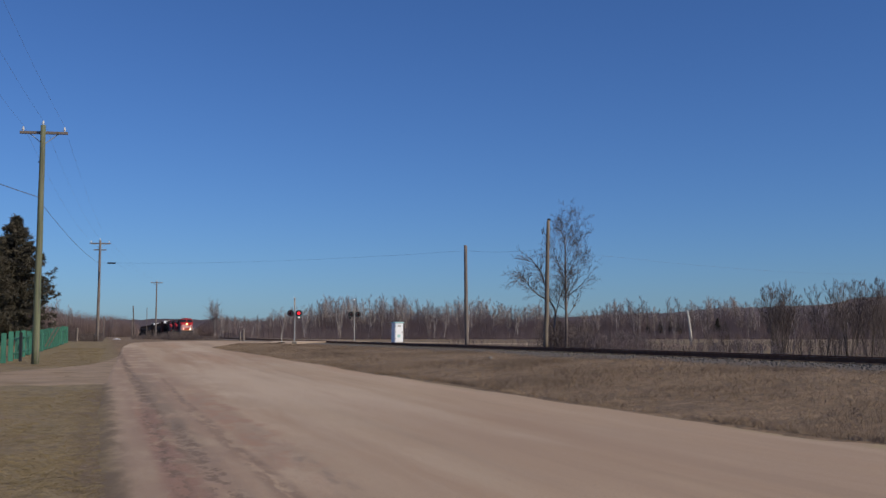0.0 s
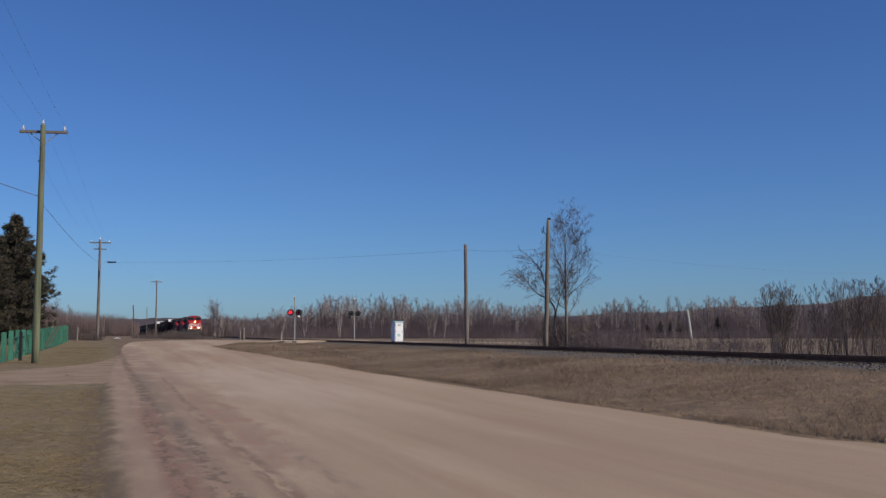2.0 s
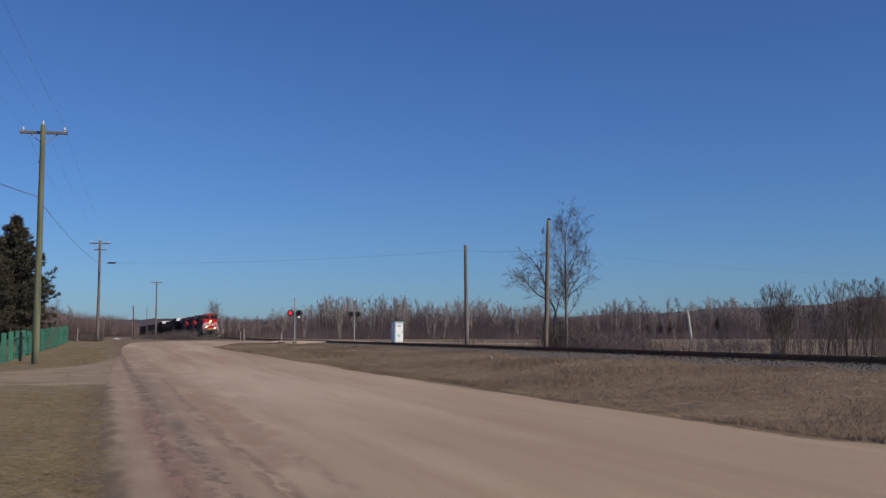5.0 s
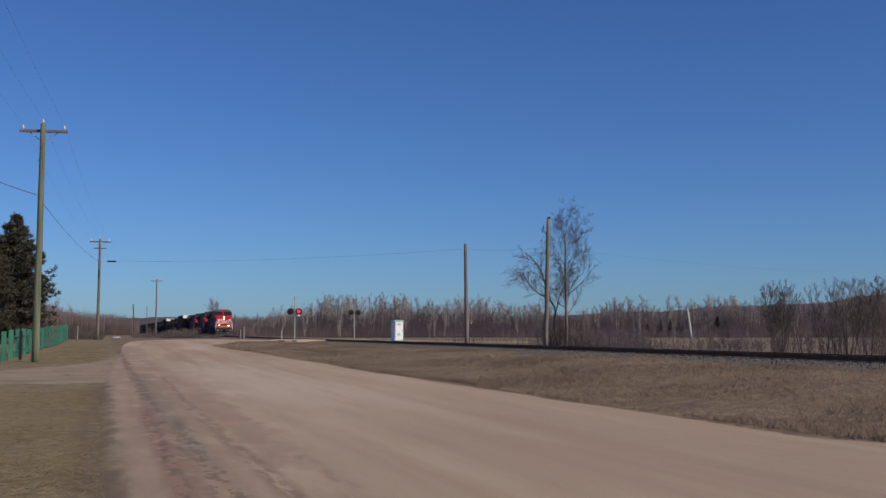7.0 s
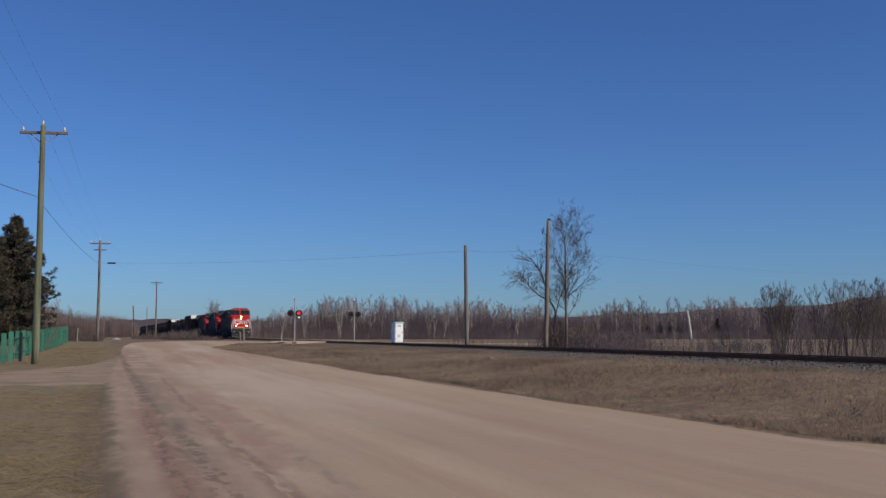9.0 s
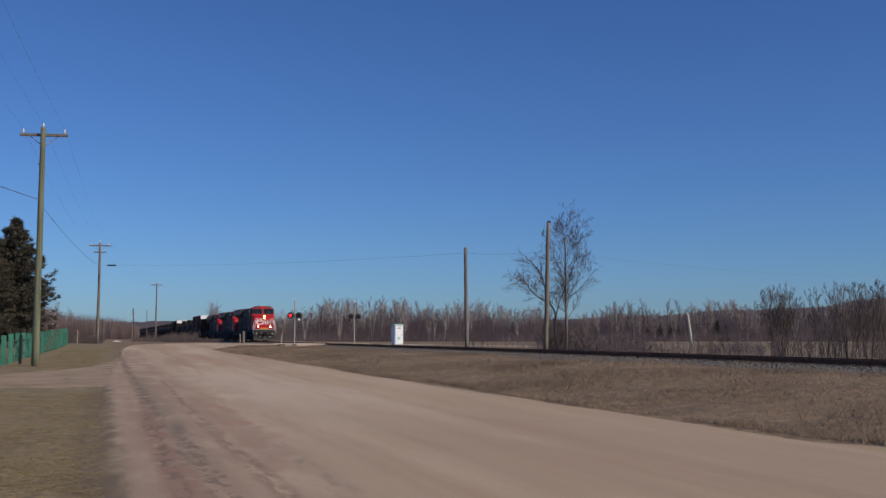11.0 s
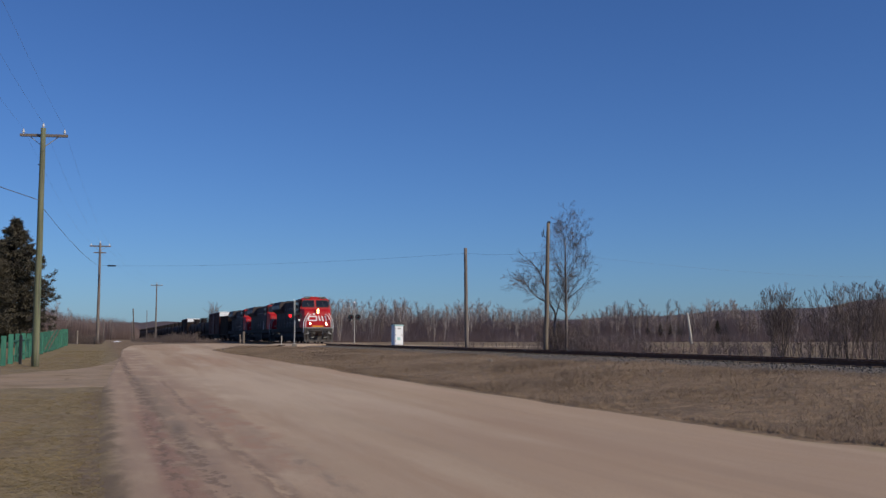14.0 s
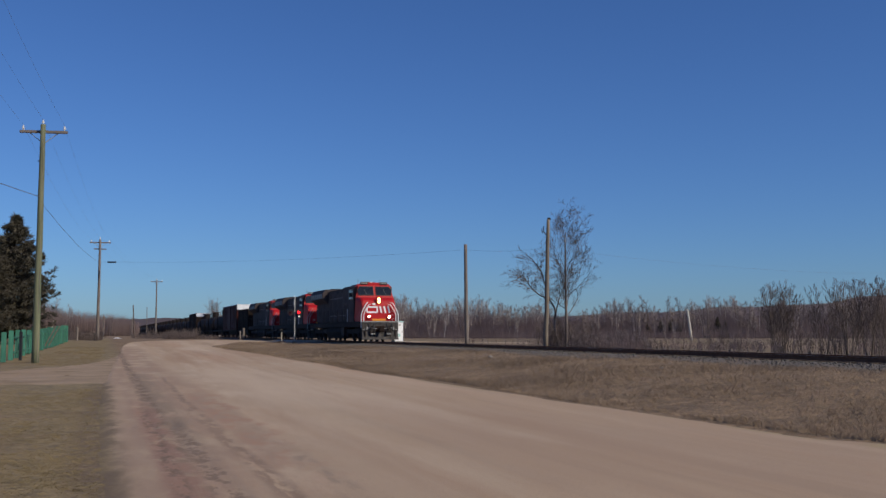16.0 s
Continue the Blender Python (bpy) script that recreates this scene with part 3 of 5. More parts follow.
def woods():
    rng = random.Random(11)
    birch = [bare_tree(at(*bearing(-0.24 + 0.04 * i, 226), 0.4), 9.0, 40 + i, FAR, M_BIRCH, "bare grey-white birch at the edge of the woods", 1 + i % 3, 0.22) for i in range(5)]
    dark = [bare_tree(at(*bearing(0.42 + 0.04 * i, 230), 0.4), 9.0, 60 + i, FAR, M_BARK, "bare dark-barked tree at the edge of the woods", 1 + i % 2, 0.2) for i in range(4)]
    for i in range(460):
        x = -1.0 + 2.1 * (i + rng.random()) / 460
        if -0.86 < x < -0.545 or (0.24 < x < 0.31):
            continue
        far = rng.uniform(214, 262)
        h = lerp_table(WOODS, x) * rng.uniform(0.82, 1.12) * far / 225
        pale = rng.random() < (0.75 if -0.33 < x < 0.2 else 0.3)
        src = rng.choice(birch if pale else dark)
        n, u = bearing(x, far)
        if n < 27:
            continue
        c = copy_thing(src, Matrix.LocRotScale((n * CA - u * SA, n * SA + u * CA, 0.4), Euler((0, 0, rng.uniform(0, 6.28))), None))
        c.scale = (h / 9.0,) * 3
    # the brushwood between and behind them
    for name, lo, hi, count, k in (("brushwood", 222, 285, 62000, 0.95), ("brushwood", 208, 226, 11000, 0.5)):
        acc = Acc()
        for i in range(count):
            x = rng.uniform(-0.62, 1.12)
            far = rng.uniform(lo, hi)
            n, u = bearing(x, far)
            if n < 29:
                continue
            h = lerp_table(WOODS, x) * k * far / 225 * rng.uniform(0.45, 1.0)
            b = Vector((n, u, 0.3 + (0 if rng.random() < 0.5 else rng.uniform(0, 0.45) * h)))
            acc.spike(b, Vector((n + rng.gauss(0, 0.35), u + rng.gauss(0, 0.35), max(h, b.z + 0.8))), rng.uniform(0.02, 0.05))
        ob = obj_of(name, acc.v, acc.f, M_TWIG_R)
        ob.matrix_basis = TURN
        tagged(ob, "reddish-brown leafless brushwood under the far trees", "woods", kind="stuff")
    # thicker woods behind the track beyond the crossing
    acc = Acc()
    for i in range(15000):
        x, far = rng.uniform(-0.56, -0.30), rng.uniform(285, 340)
        n, u = bearing(x, far)
        h = lerp_table([(-0.56, 3.5), (-0.53, 6.2), (-0.49, 7.2), (-0.45, 6.4), (-0.40, 6.6), (-0.30, 7.5)], x) * rng.uniform(0.5, 1.05)
        b = Vector((n, u, 0.3 + rng.uniform(0, 0.4) * h))
        acc.spike(b, Vector((n + rng.gauss(0, 0.5), u + rng.gauss(0, 0.5), max(h, b.z + 0.8))), rng.uniform(0.03, 0.07))
    ob = obj_of("brushwood", acc.v, acc.f, M_TWIG_R)
    ob.matrix_basis = TURN
    tagged(ob, "reddish-brown leafless brushwood behind the track", "woods", kind="stuff")
    # woods beyond the bend of the track
    acc = Acc()
    for i in range(20000):
        x = rng.uniform(-1.05, -0.685)
        far = rng.uniform(330, 430)
        n, u = bearing(x, far)
        h = lerp_table([(-1.0, 10), (-0.9, 12.5), (-0.84, 9.2), (-0.76, 8.2), (-0.72, 7.5), (-0.685, 5.5)], x) * rng.uniform(0.5, 1.1)
        b = Vector((n, u, 0.3 + rng.uniform(0, 0.4) * h))
        acc.spike(b, Vector((n + rng.gauss(0, 0.5), u + rng.gauss(0, 0.5), max(h, b.z + 0.8))), rng.uniform(0.03, 0.08))
    ob = obj_of("far_woods", acc.v, acc.f, M_TWIG_R)
    ob.matrix_basis = TURN
    tagged(ob, "brown leafless woods beyond the railway", "woods", kind="stuff")
    for i in range(46):
        x, far = rng.uniform(-1.0, -0.70), rng.uniform(325, 420)
        n, u = bearing(x, far)
        c = copy_thing(rng.choice(birch + dark), Matrix.LocRotScale((n * CA - u * SA, n * SA + u * CA, 0.4), Euler((0, 0, rng.uniform(0, 6.28))), None))
        c.scale = (lerp_table([(-1.0, 1.2), (-0.9, 1.5), (-0.84, 1.1), (-0.7, 0.8)], x) * rng.uniform(0.7, 1.0),) * 3
    return birch, dark


BIRCH, DARK = woods()


def hills():
    # a long low ridge, wooded, rising to one side
    vs, fs = [], []
    prof = [(-1.6, 34), (-1.0, 30), (-0.75, 29), (-0.6, 31), (-0.4, 20), (0, 26), (0.25, 32), (0.4, 41), (0.55, 46), (0.7, 54), (0.85, 58), (0.95, 72), (1.1, 86), (1.6, 95)]
    cols = 240
    for j, (far, k) in enumerate(((1300, 0.0), (1700, 0.55), (2000, 1.0), (2300, 0.9))):
        for i in range(cols + 1):
            x = -1.6 + 3.2 * i / cols
            n, u = bearing(x, far)
            z = lerp_table(prof, x) * k * 1.02 + 5 * noise.noise((x * 9, far * 0.002, 0)) * k + 2.0 * noise.noise((x * 70, far, 3)) * k
            vs.append((n, u, z))
    w = cols + 1
    for j in range(3):
        for i in range(cols):
            fs.append((j * w + i, j * w + i + 1, (j + 1) * w + i + 1, (j + 1) * w + i))
    ob = obj_of("far_hill", vs, fs, M_HILL, True)
    ob.matrix_basis = TURN
    tagged(ob, "low wooded ridge on the horizon, leafless brown tinted with haze", "hill", kind="structure")


hills()


# ---- poles and wires ----
def sag(a, b, drop, k=24):
    return [Vector(a).lerp(Vector(b), i / k) - Vector((0, 0, drop * 4 * (i / k) * (1 - i / k))) for i in range(k + 1)]


def wire(a, b, drop, r=0.003):
    acc = Acc()
    acc.tube(sag(a, b, drop), [r] * 25, 4)
    ob = obj_of("overhead_wire", acc.v, acc.f, M_WIRE)
    tagged(ob, "thin dark overhead wire slung between poles", "wire", "overhead wires")


def round_pole(h, r0, r1, seed, lean=(0, 0)):
    rng = random.Random(seed)
    acc = Acc()
    k = 10
    acc.tube([Vector((lean[0] * i / k + rng.uniform(-0.012, 0.012), lean[1] * i / k + rng.uniform(-0.012, 0.012), -0.15 + (h + 0.15) * i / k)) for i in range(k + 1)],
             [r0 + (r1 - r0) * i / k for i in range(k + 1)], 12, True)
    return acc


def power_pole(m, h, wood, double, label):
    p = thing("utility_pole", m, label, "utility pole", "power line poles")
    accpart("pole", round_pole(h, 0.16, 0.105, 3), wood, p, smooth=True)
    part("crossarm", box(-1.0, 1.0, 0.10, 0.20, h - 0.36, h - 0.24, 0.012), M_GREYWOOD, p)
    for x in (-0.86, 0, 0.86):
        z = h - 0.24 if x else h
        bm = cyl(0.03, 0.10, pose(x, 0.15 if x else 0, z), seg=8)
        for i, r in enumerate((0.06, 0.048, 0.035)):
            cyl(r, 0.06, pose(x, 0.15 if x else 0, z + 0.06 + i * 0.045), bm, r * 0.75, 10)
        part("insulator", bm, M_PORC, p, "white insulator")
    for s in (-1, 1):
        part("brace", tube_bm([(0.62 * s, 0.2, h - 0.32), (0.02 * s, 0.17, h - 0.8)], 0.018), M_STEEL, p)
    if double:
        part("crossarm", box(-0.6, 0.6, 0.10, 0.19, h - 1.0, h - 0.89, 0.012), M_GREYWOOD, p)
    part("bolt", cyl(0.03, 0.16, pose(-0.16, 0, h * 0.845, 0, 90, 0), seg=8), M_BLACK, p)
    part("guard_strip", tube_bm([(0.10, -0.11, 0), (0.08, -0.10, h * 0.5), (0.05, -0.09, h - 0.5)], 0.012), M_GREYWOOD, p)
    return p


POLES = [(-2.65, 46.3, 0.20, 10.37, M_POLE_G, False, "tall greenish wooden utility pole with a crossarm"),
         (-0.40, 105.2, 0.55, 10.28, M_GREYWOOD, True, "weathered grey utility pole with two crossarms"),
         (8.93, 183.8, 0.61, 10.26, M_GREYWOOD, False, "weathered grey utility pole beyond the crossing")]
for n, u, z, h, wood, dbl, lab in POLES:
    power_pole(at(n, u, z, 8 if u < 60 else 14), h, wood, dbl, lab)


def top(i, x):
    n, u, z, h = POLES[i][:4]
    return at(n, u, z, 8 if u < 60 else 14) @ Vector((x, 0.15 if x else 0, z * 0 + h + (0 if x else 0.2)))


for x in (-0.86, 0, 0.86):
    wire(at(-5, -14, 0.1) @ Vector((x, 0, 10.4)), top(0, x), 0.8)
    wire(top(0, x), top(1, x), 0.7)
    wire(top(1, x), top(2, x), 0.8)
wire(at(-9.0, 20, 0) @ Vector((0, 0, 7.4)), at(-2.65, 46.3, 0.2) @ Vector((0, 0, 7.2)), 0.25, 0.016)
wire(at(-2.65, 46.3, 0.2) @ Vector((0, 0, 7.0)), at(-0.4, 105.2, 0.55) @ Vector((0, 0, 8.0)), 0.35, 0.010)

OLD = [(25.2, 69.1, 0.62, 7.38, M_GREYWOOD, (-0.1, 0.0), "bare grey stub of an old line pole beside the track"),
       (25.6, 56.2, 0.62, 7.88, M_POLE, (0.22, 0.0), "leaning brown line pole with broken hardware at its top")]
for i, (n, u, z, h, wood, lean, lab) in enumerate(OLD):
    p = thing("line_pole", at(n, u, z), lab, "pole", "old line poles")
    accpart("pole", round_pole(h, 0.15, 0.10 if i else 0.12, 7 + i, lean), wood, p, smooth=True)
    if i:
        part("bracket", box(lean[0] - 0.06, lean[0] + 0.14, -0.06, 0.06, h - 0.02, h + 0.12, 0.02), M_BLACK, p, "broken dark cap bracket")
        part("spike", tube_bm([(lean[0] - 0.1, 0, h - 1.0), (lean[0] - 0.28, 0, h - 0.75), (lean[0] - 0.30, 0, h - 0.4)], 0.025), M_BLACK, p)
        part("hanger", tube_bm([(lean[0] - 0.26, 0, h - 0.62), (lean[0] - 0.40, 0, h - 0.55), (lean[0] - 0.36, 0, h - 0.85)], 0.03), M_BLACK, p)
    else:
        part("cap", cyl(0.13, 0.05, pose(lean[0], 0, h - 0.01), r2=0.10), M_GREYWOOD, p)
a = at(-0.4, 105.2, 0.55) @ Vector((0, 0, 8.05))
b = at(25.2, 69.1, 0.75) @ Vector((0, 0, 6.9))
c = at(25.6, 56.2, 0.75) @ Vector((0, 0, 6.0))
wire(a, b, 0.35, 0.006)
wire(b, c, 0.15, 0.007)
wire(c, Vector((52.5, 118, 8.6)), 0.5, 0.0045)
spl = thing("wire_splice", Matrix.Identity(4), "dark sleeve clamped on an overhead wire", "cable splice")
q0, q1 = a.lerp(b, 0.03) - Vector((0, 0, 0.06)), a.lerp(b, 0.058) - Vector((0, 0, 0.09))
part("sleeve", tube_bm([q0, q0.lerp(q1, 0.5), q1], 0.075, sides=8), M_BLACK, spl)


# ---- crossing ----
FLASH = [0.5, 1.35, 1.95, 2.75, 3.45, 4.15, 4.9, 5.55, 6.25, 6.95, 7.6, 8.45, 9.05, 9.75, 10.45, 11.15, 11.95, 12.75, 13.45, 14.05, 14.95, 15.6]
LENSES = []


def crossing_signal(m, h, label, bell_top, lenses):
    s = thing("crossing_signal", m, label, "crossing signal", "crossing signals")
    part("base", box(-0.2, 0.2, -0.2, 0.2, -0.2, 0.08, 0.02), M_CONCRETE, s, "concrete footing")
    part("mast", cyl(0.06, h, pose(0, 0, 0.1), seg=14), M_STEEL, s, "galvanised mast")
    zl = h * 0.655 + 0.05
    part("light_arm", cyl(0.035, 0.9, pose(-0.45, 0, zl, 0, 90, 0), seg=8), M_BLACK, s)
    for x in (-0.38, 0.38):
        # facing the road, then facing the other way
        for y, turn in ((-0.12, 0), (0.14, 180)):
            bm = cyl(0.295, 0.035, pose(x, y, zl, 90, 0, 0), seg=22)
            cyl(0.13, 0.16, pose(x, y + (0.14 if turn == 0 else -0.02), zl, 90, 0, 0), bm, seg=14)
            head = part("light_head", bm, M_BLACK, s, "round black target with a lamp")
            hood = bmesh.new()
            ang = [radians(-20 + 220 * i / 10) for i in range(11)]
            y0, y1 = (y - 0.035, y - 0.31) if turn == 0 else (y, y + 0.24)
            for r in (0.148, 0.140):
                ring = [[hood.verts.new((x + r * math.cos(t), yy, zl + r * math.sin(t))) for t in ang] for yy in (y0, y1)]
                for i in range(10):
                    hood.faces.new((ring[0][i], ring[0][i + 1], ring[1][i + 1], ring[1][i]))
            hd = part("hood", hood, M_BLACK, head)
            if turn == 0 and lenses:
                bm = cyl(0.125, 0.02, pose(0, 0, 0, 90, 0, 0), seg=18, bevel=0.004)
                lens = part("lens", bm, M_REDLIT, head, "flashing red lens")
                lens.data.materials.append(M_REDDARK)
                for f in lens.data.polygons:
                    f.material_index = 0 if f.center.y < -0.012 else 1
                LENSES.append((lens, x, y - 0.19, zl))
            else:
                bm = cyl(0.125, 0.02, pose(x, y - 0.04 if turn == 0 else y + 0.03, zl, 90, 0, 0), seg=18)
                part("lens", bm, M_REDDARK, head, "unlit dark red lens")
    part("side_lamp", cyl(0.10, 0.18, pose(0.42, 0.1, zl - 0.42, 70, 0, 30), seg=12), M_BLACK, s)
    part("side_lamp_lens", cyl(0.085, 0.02, pose(0.40, -0.1, zl - 0.37, 70, 0, 30), seg=12), M_WHITE, s, "pale lens")
    if bell_top:
        bm = cyl(0.13, 0.12, pose(0, 0, h + 0.1), r2=0.05)
        part("bell", bm, M_WHITE, s, "white bell at the top")
    # crossbuck, turned edge-on to the road along the track
    for k in (-1, 1):
        part("crossbuck_blade", box(-0.012, 0.012, -0.6, 0.6, -0.11, 0.11, 0.004), M_WHITE, s).matrix_basis = pose(-0.07, 0, h - 0.32, 45 * k, 0, 2 if lenses else -11)
    return s


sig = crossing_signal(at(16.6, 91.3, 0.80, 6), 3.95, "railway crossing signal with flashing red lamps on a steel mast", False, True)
crossing_signal(at(25.8, 106.2, 0.80, 196), 4.3, "railway crossing signal seen from behind, steel mast with bell", True, False)


def instrument_case():
    s = thing("signal_case", at(24.8, 86.0, 0.70, 32), "white metal signal instrument case beside the track", "equipment cabinet")
    part("plinth", box(-0.48, 0.48, -0.38, 0.38, -0.2, 0.12, 0.02), M_CONCRETE, s, "concrete plinth")
    part("body", box(-0.42, 0.42, -0.32, 0.32, 0.12, 1.82, 0.02), M_WHITE, s, "white painted body")
    d = part("door", box(-0.37, 0.37, -0.345, -0.322, 0.18, 1.74, 0.006), M_WHITE, s)
    part("handle", box(0.26, 0.31, -0.39, -0.346, 0.9, 1.1, 0.01), M_STEEL, d)
    part("vent", box(-0.15, 0.15, -0.352, -0.346, 1.5, 1.62, 0.0), M_STEEL, d)
    part("notice", box(-0.2, 0.1, -0.351, -0.346, 0.55, 0.8, 0.0), M_TEAL, d)
    for z in (0.4, 0.95, 1.5):
        part("hinge", cyl(0.018, 0.12, pose(-0.385, -0.345, z), seg=8), M_STEEL, d)
    part("roof", prism([(-0.40, 1.82), (0.40, 1.82), (0.40, 1.87), (0, 1.93), (-0.40, 1.87)], -0.48, 0.48, 0.008), M_TEAL, s, "pale teal roof")


instrument_case()


def marker_post(m, h, r, wood, label, foot=False, lean=(0, 0)):
    s = thing("marker_post", m, label, "post")
    accpart("post", round_pole(h, r, r * 0.9, int(h * 100), lean), wood, s, smooth=True)
    if foot:
        part("foot_plate", box(-0.3, 0.3, -0.2, 0.2, -0.03, 0.06, 0.02), M_TIE, s, "dark base block")
    else:
        part("cap", cyl(r * 1.0, 0.03, pose(lean[0], lean[1], h - 0.01), r2=r * 0.5), wood, s)


marker_post(at(15.5, 91.7, 0.75), 0.9, 0.045, M_PALEWOOD, "thin pale marker post by the crossing", True)
plank = thing("wooden_plank", at(14.9, 91.9, height(14.9, 91.9) + 0.01, 24), "dark weathered plank lying on the verge by the crossing", "plank")
part("board", box(-1.0, 0.5, -0.13, 0.13, 0, 0.10, 0.015), M_TIE, plank)
marker_post(at(16.0, 121.5, 0.80), 1.35, 0.16, M_GREYWOOD, "short grey wooden post by the track")
marker_post(at(15.5, 120.8, 0.80), 1.0, 0.12, M_GREYWOOD, "short weathered post leaning against another")
marker_post(at(*bearing(-0.694, 200), 0.60), 6.5, 0.12, M_BARK, "dark bare tilted pole past the crossing", lean=(-0.40, 0))
marker_post(at(*bearing(-0.667, 210), 0.60), 6.4, 0.07, M_GREYWOOD, "thin grey pole past the crossing")
marker_post(at(*bearing(-0.70, 205), 0.60), 4.2, 0.10, M_GREYWOOD, "short grey pole past the crossing")
marker_post(at(*bearing(-0.764, 140), 0.60), 3.4, 0.09, M_GREYWOOD, "short grey pole beside the road")
marker_post(at(*bearing(-0.823, 96), 0.62), 1.5, 0.11, M_GREYWOOD, "old fence post at the end of the green fence")
marker_post(at(*bearing(-0.784, 98), 0.60), 0.9, 0.06, M_BLACK, "black stub post at the foot of a pole")
lp = thing("leaning_snag", at(83.0, 130.3, 0.40), "pale leaning dead trunk standing in the field", "tree")
acc = Acc()
acc.tube([Vector((0, 0, -0.1)), Vector((-0.12, 0, 1.5)), Vector((-0.32, 0, 3.2)), Vector((-0.5, 0, 4.7))], [0.22, 0.2, 0.18, 0.12], 8, True)
accpart("trunk", acc, M_PALEWOOD, lp, smooth=True)


# ---- the yard fence and spruces ----
def yard_fence():
    f = thing("yard_fence", TURN.copy(), "green painted wooden yard fence, patched and uneven", "fence")
    rng = random.Random(21)
    p0, p1 = Vector((-4.1, 48.5, 0)), Vector((-2.9, 94.0, 0))
    k = 16
    for i in range(k + 1):
        p = p0.lerp(p1, i / k)
        z = height(p.x, p.y) + (0.10 if i > 8 else 0)
        hgt = 1.38 * rng.uniform(0.94, 1.04)
        part("post", box(p.x - 0.11, p.x + 0.11, p.y - 0.05, p.y + 0.05, z - 0.15, z + hgt, 0.012), M_GREEN, f)
    for j in range(2):
        z = 0.35 + 0.7 * j
        a, b = p0.lerp(p1, 1.2 / k), p1
        bm = tube_bm([(a.x + 0.05, a.y, height(a.x, a.y) + z), (0.5 * (a.x + b.x) + 0.05, 0.5 * (a.y + b.y), height(0.5 * (a.x + b.x), 0.5 * (a.y + b.y)) + z), (b.x + 0.05, b.y, height(b.x, b.y) + z)], 0.045)
        part("rail", bm, M_GREEN, f)
    for i in range(150):
        w = (1.3 + 14.7 * i / 150) / k
        p = p0.lerp(p1, w)
        z = height(p.x, p.y)
        hh = rng.uniform(1.02, 1.26) if i > 24 else rng.uniform(0.72, 1.34)
        if i < 24 and rng.random() < 0.4:
            continue
        a = rng.uniform(-0.16, 0.16)
        bm = box(-0.012, 0.012, -0.075, 0.075, 0.08, hh, 0.0)
        bmesh.ops.transform(bm, matrix=pose(p.x + 0.08, p.y, z, 0, rng.uniform(-3, 3), math.degrees(a)), verts=bm.verts)
        part("picket", bm, M_GREEN, f)
    q = p0.lerp(p1, 0.55 / k)
    bp = thing("steel_post", at(q.x + 0.55, q.y, height(q.x, q.y)), "thin black steel post by the green fence", "post")
    part("post", box(-0.06, 0.06, -0.05, 0.05, -0.1, 1.32, 0.01), M_BLACK, bp)
    for i, dx in enumerate((0.0, 0.9)):
        pk = thing("leaning_board", at(-3.6 + 0.1 * i, 70 + 3 * i, 0.45), "yellowish board leaning above the green fence", "board")
        bm = box(-0.035, 0.035, -0.015, 0.015, 0, 1.75, 0.0)
        bmesh.ops.transform(bm, matrix=pose(0, 0, 0, 0, 28, 0), verts=bm.verts)
        part("board", bm, M_POLE, pk)


yard_fence()


def spruce(m, h, seed, label):
    rng = random.Random(seed)
    s = thing("spruce_tree", m, label, "tree", "spruces behind the fence")
    tr, cr = Acc(), Acc()
    tr.tube([Vector((0, 0, -0.1)), Vector((0.02, 0, h * 0.5)), Vector((0, 0, h * 0.98))], [0.19, 0.11, 0.02], 8)
    z = 0.6
    while z < h - 0.1:
        w = 1 - z / h
        reach = h * min(0.56 * w + 0.012, 0.29 + 0.03 * w)
        for k in range(6 if w > 0.25 else 5):
            a = rng.uniform(0, 6.283)
            r = reach * rng.uniform(0.55, 1.08)
            d = Vector((math.cos(a), math.sin(a), 0))
            droop = rng.uniform(-0.30, 0.05)
            pts = [Vector((0, 0, z)) + d * r * t + Vector((0, 0, r * (droop * t + 0.42 * t * t))) for t in (0, 0.35, 0.7, 1.0)]
            tr.tube(pts, [0.03 * w + 0.012, 0.02, 0.012, 0.006], 3)
            # boughs carry their needles in tufts, thickest towards the upturned tip
            for g in range(int(3 + 3.0 * r)):
                t = 1 - 0.85 * rng.random() ** 1.4
                i = min(int(t * 3), 2)
                c = pts[i].lerp(pts[i + 1], t * 3 - i) + Vector((-d.y, d.x, 0)) * rng.gauss(0, 0.16 * r * t + 0.03)
                for j in range(13):
                    side = Vector((rng.gauss(0, 1), rng.gauss(0, 1), rng.gauss(0.25, 0.7))) + d * 0.7
                    p = c + Vector((rng.gauss(0, 0.07), rng.gauss(0, 0.07), rng.gauss(0, 0.06)))
                    cr.spike(p, p + side.normalized() * rng.uniform(0.16, 0.42), rng.uniform(0.025, 0.05))
        z += rng.uniform(0.15, 0.30) * (0.6 + 0.6 * w)
    accpart("trunk", tr, M_BARK, s)
    accpart("crown", cr, M_SPRUCE, s, "dense dark green needles")
    return s


spruce(at(*bearing(-0.970, 80), 0.55), 10.4, 1, "dark green spruce behind the fence")
little = spruce(at(*bearing(-0.995, 92), 0.6), 9.8, 2, "smaller dark spruce beside a taller one")
spruce(at(*bearing(-1.055, 76), 0.5), 9.0, 3, "dark green spruce at the yard's edge")

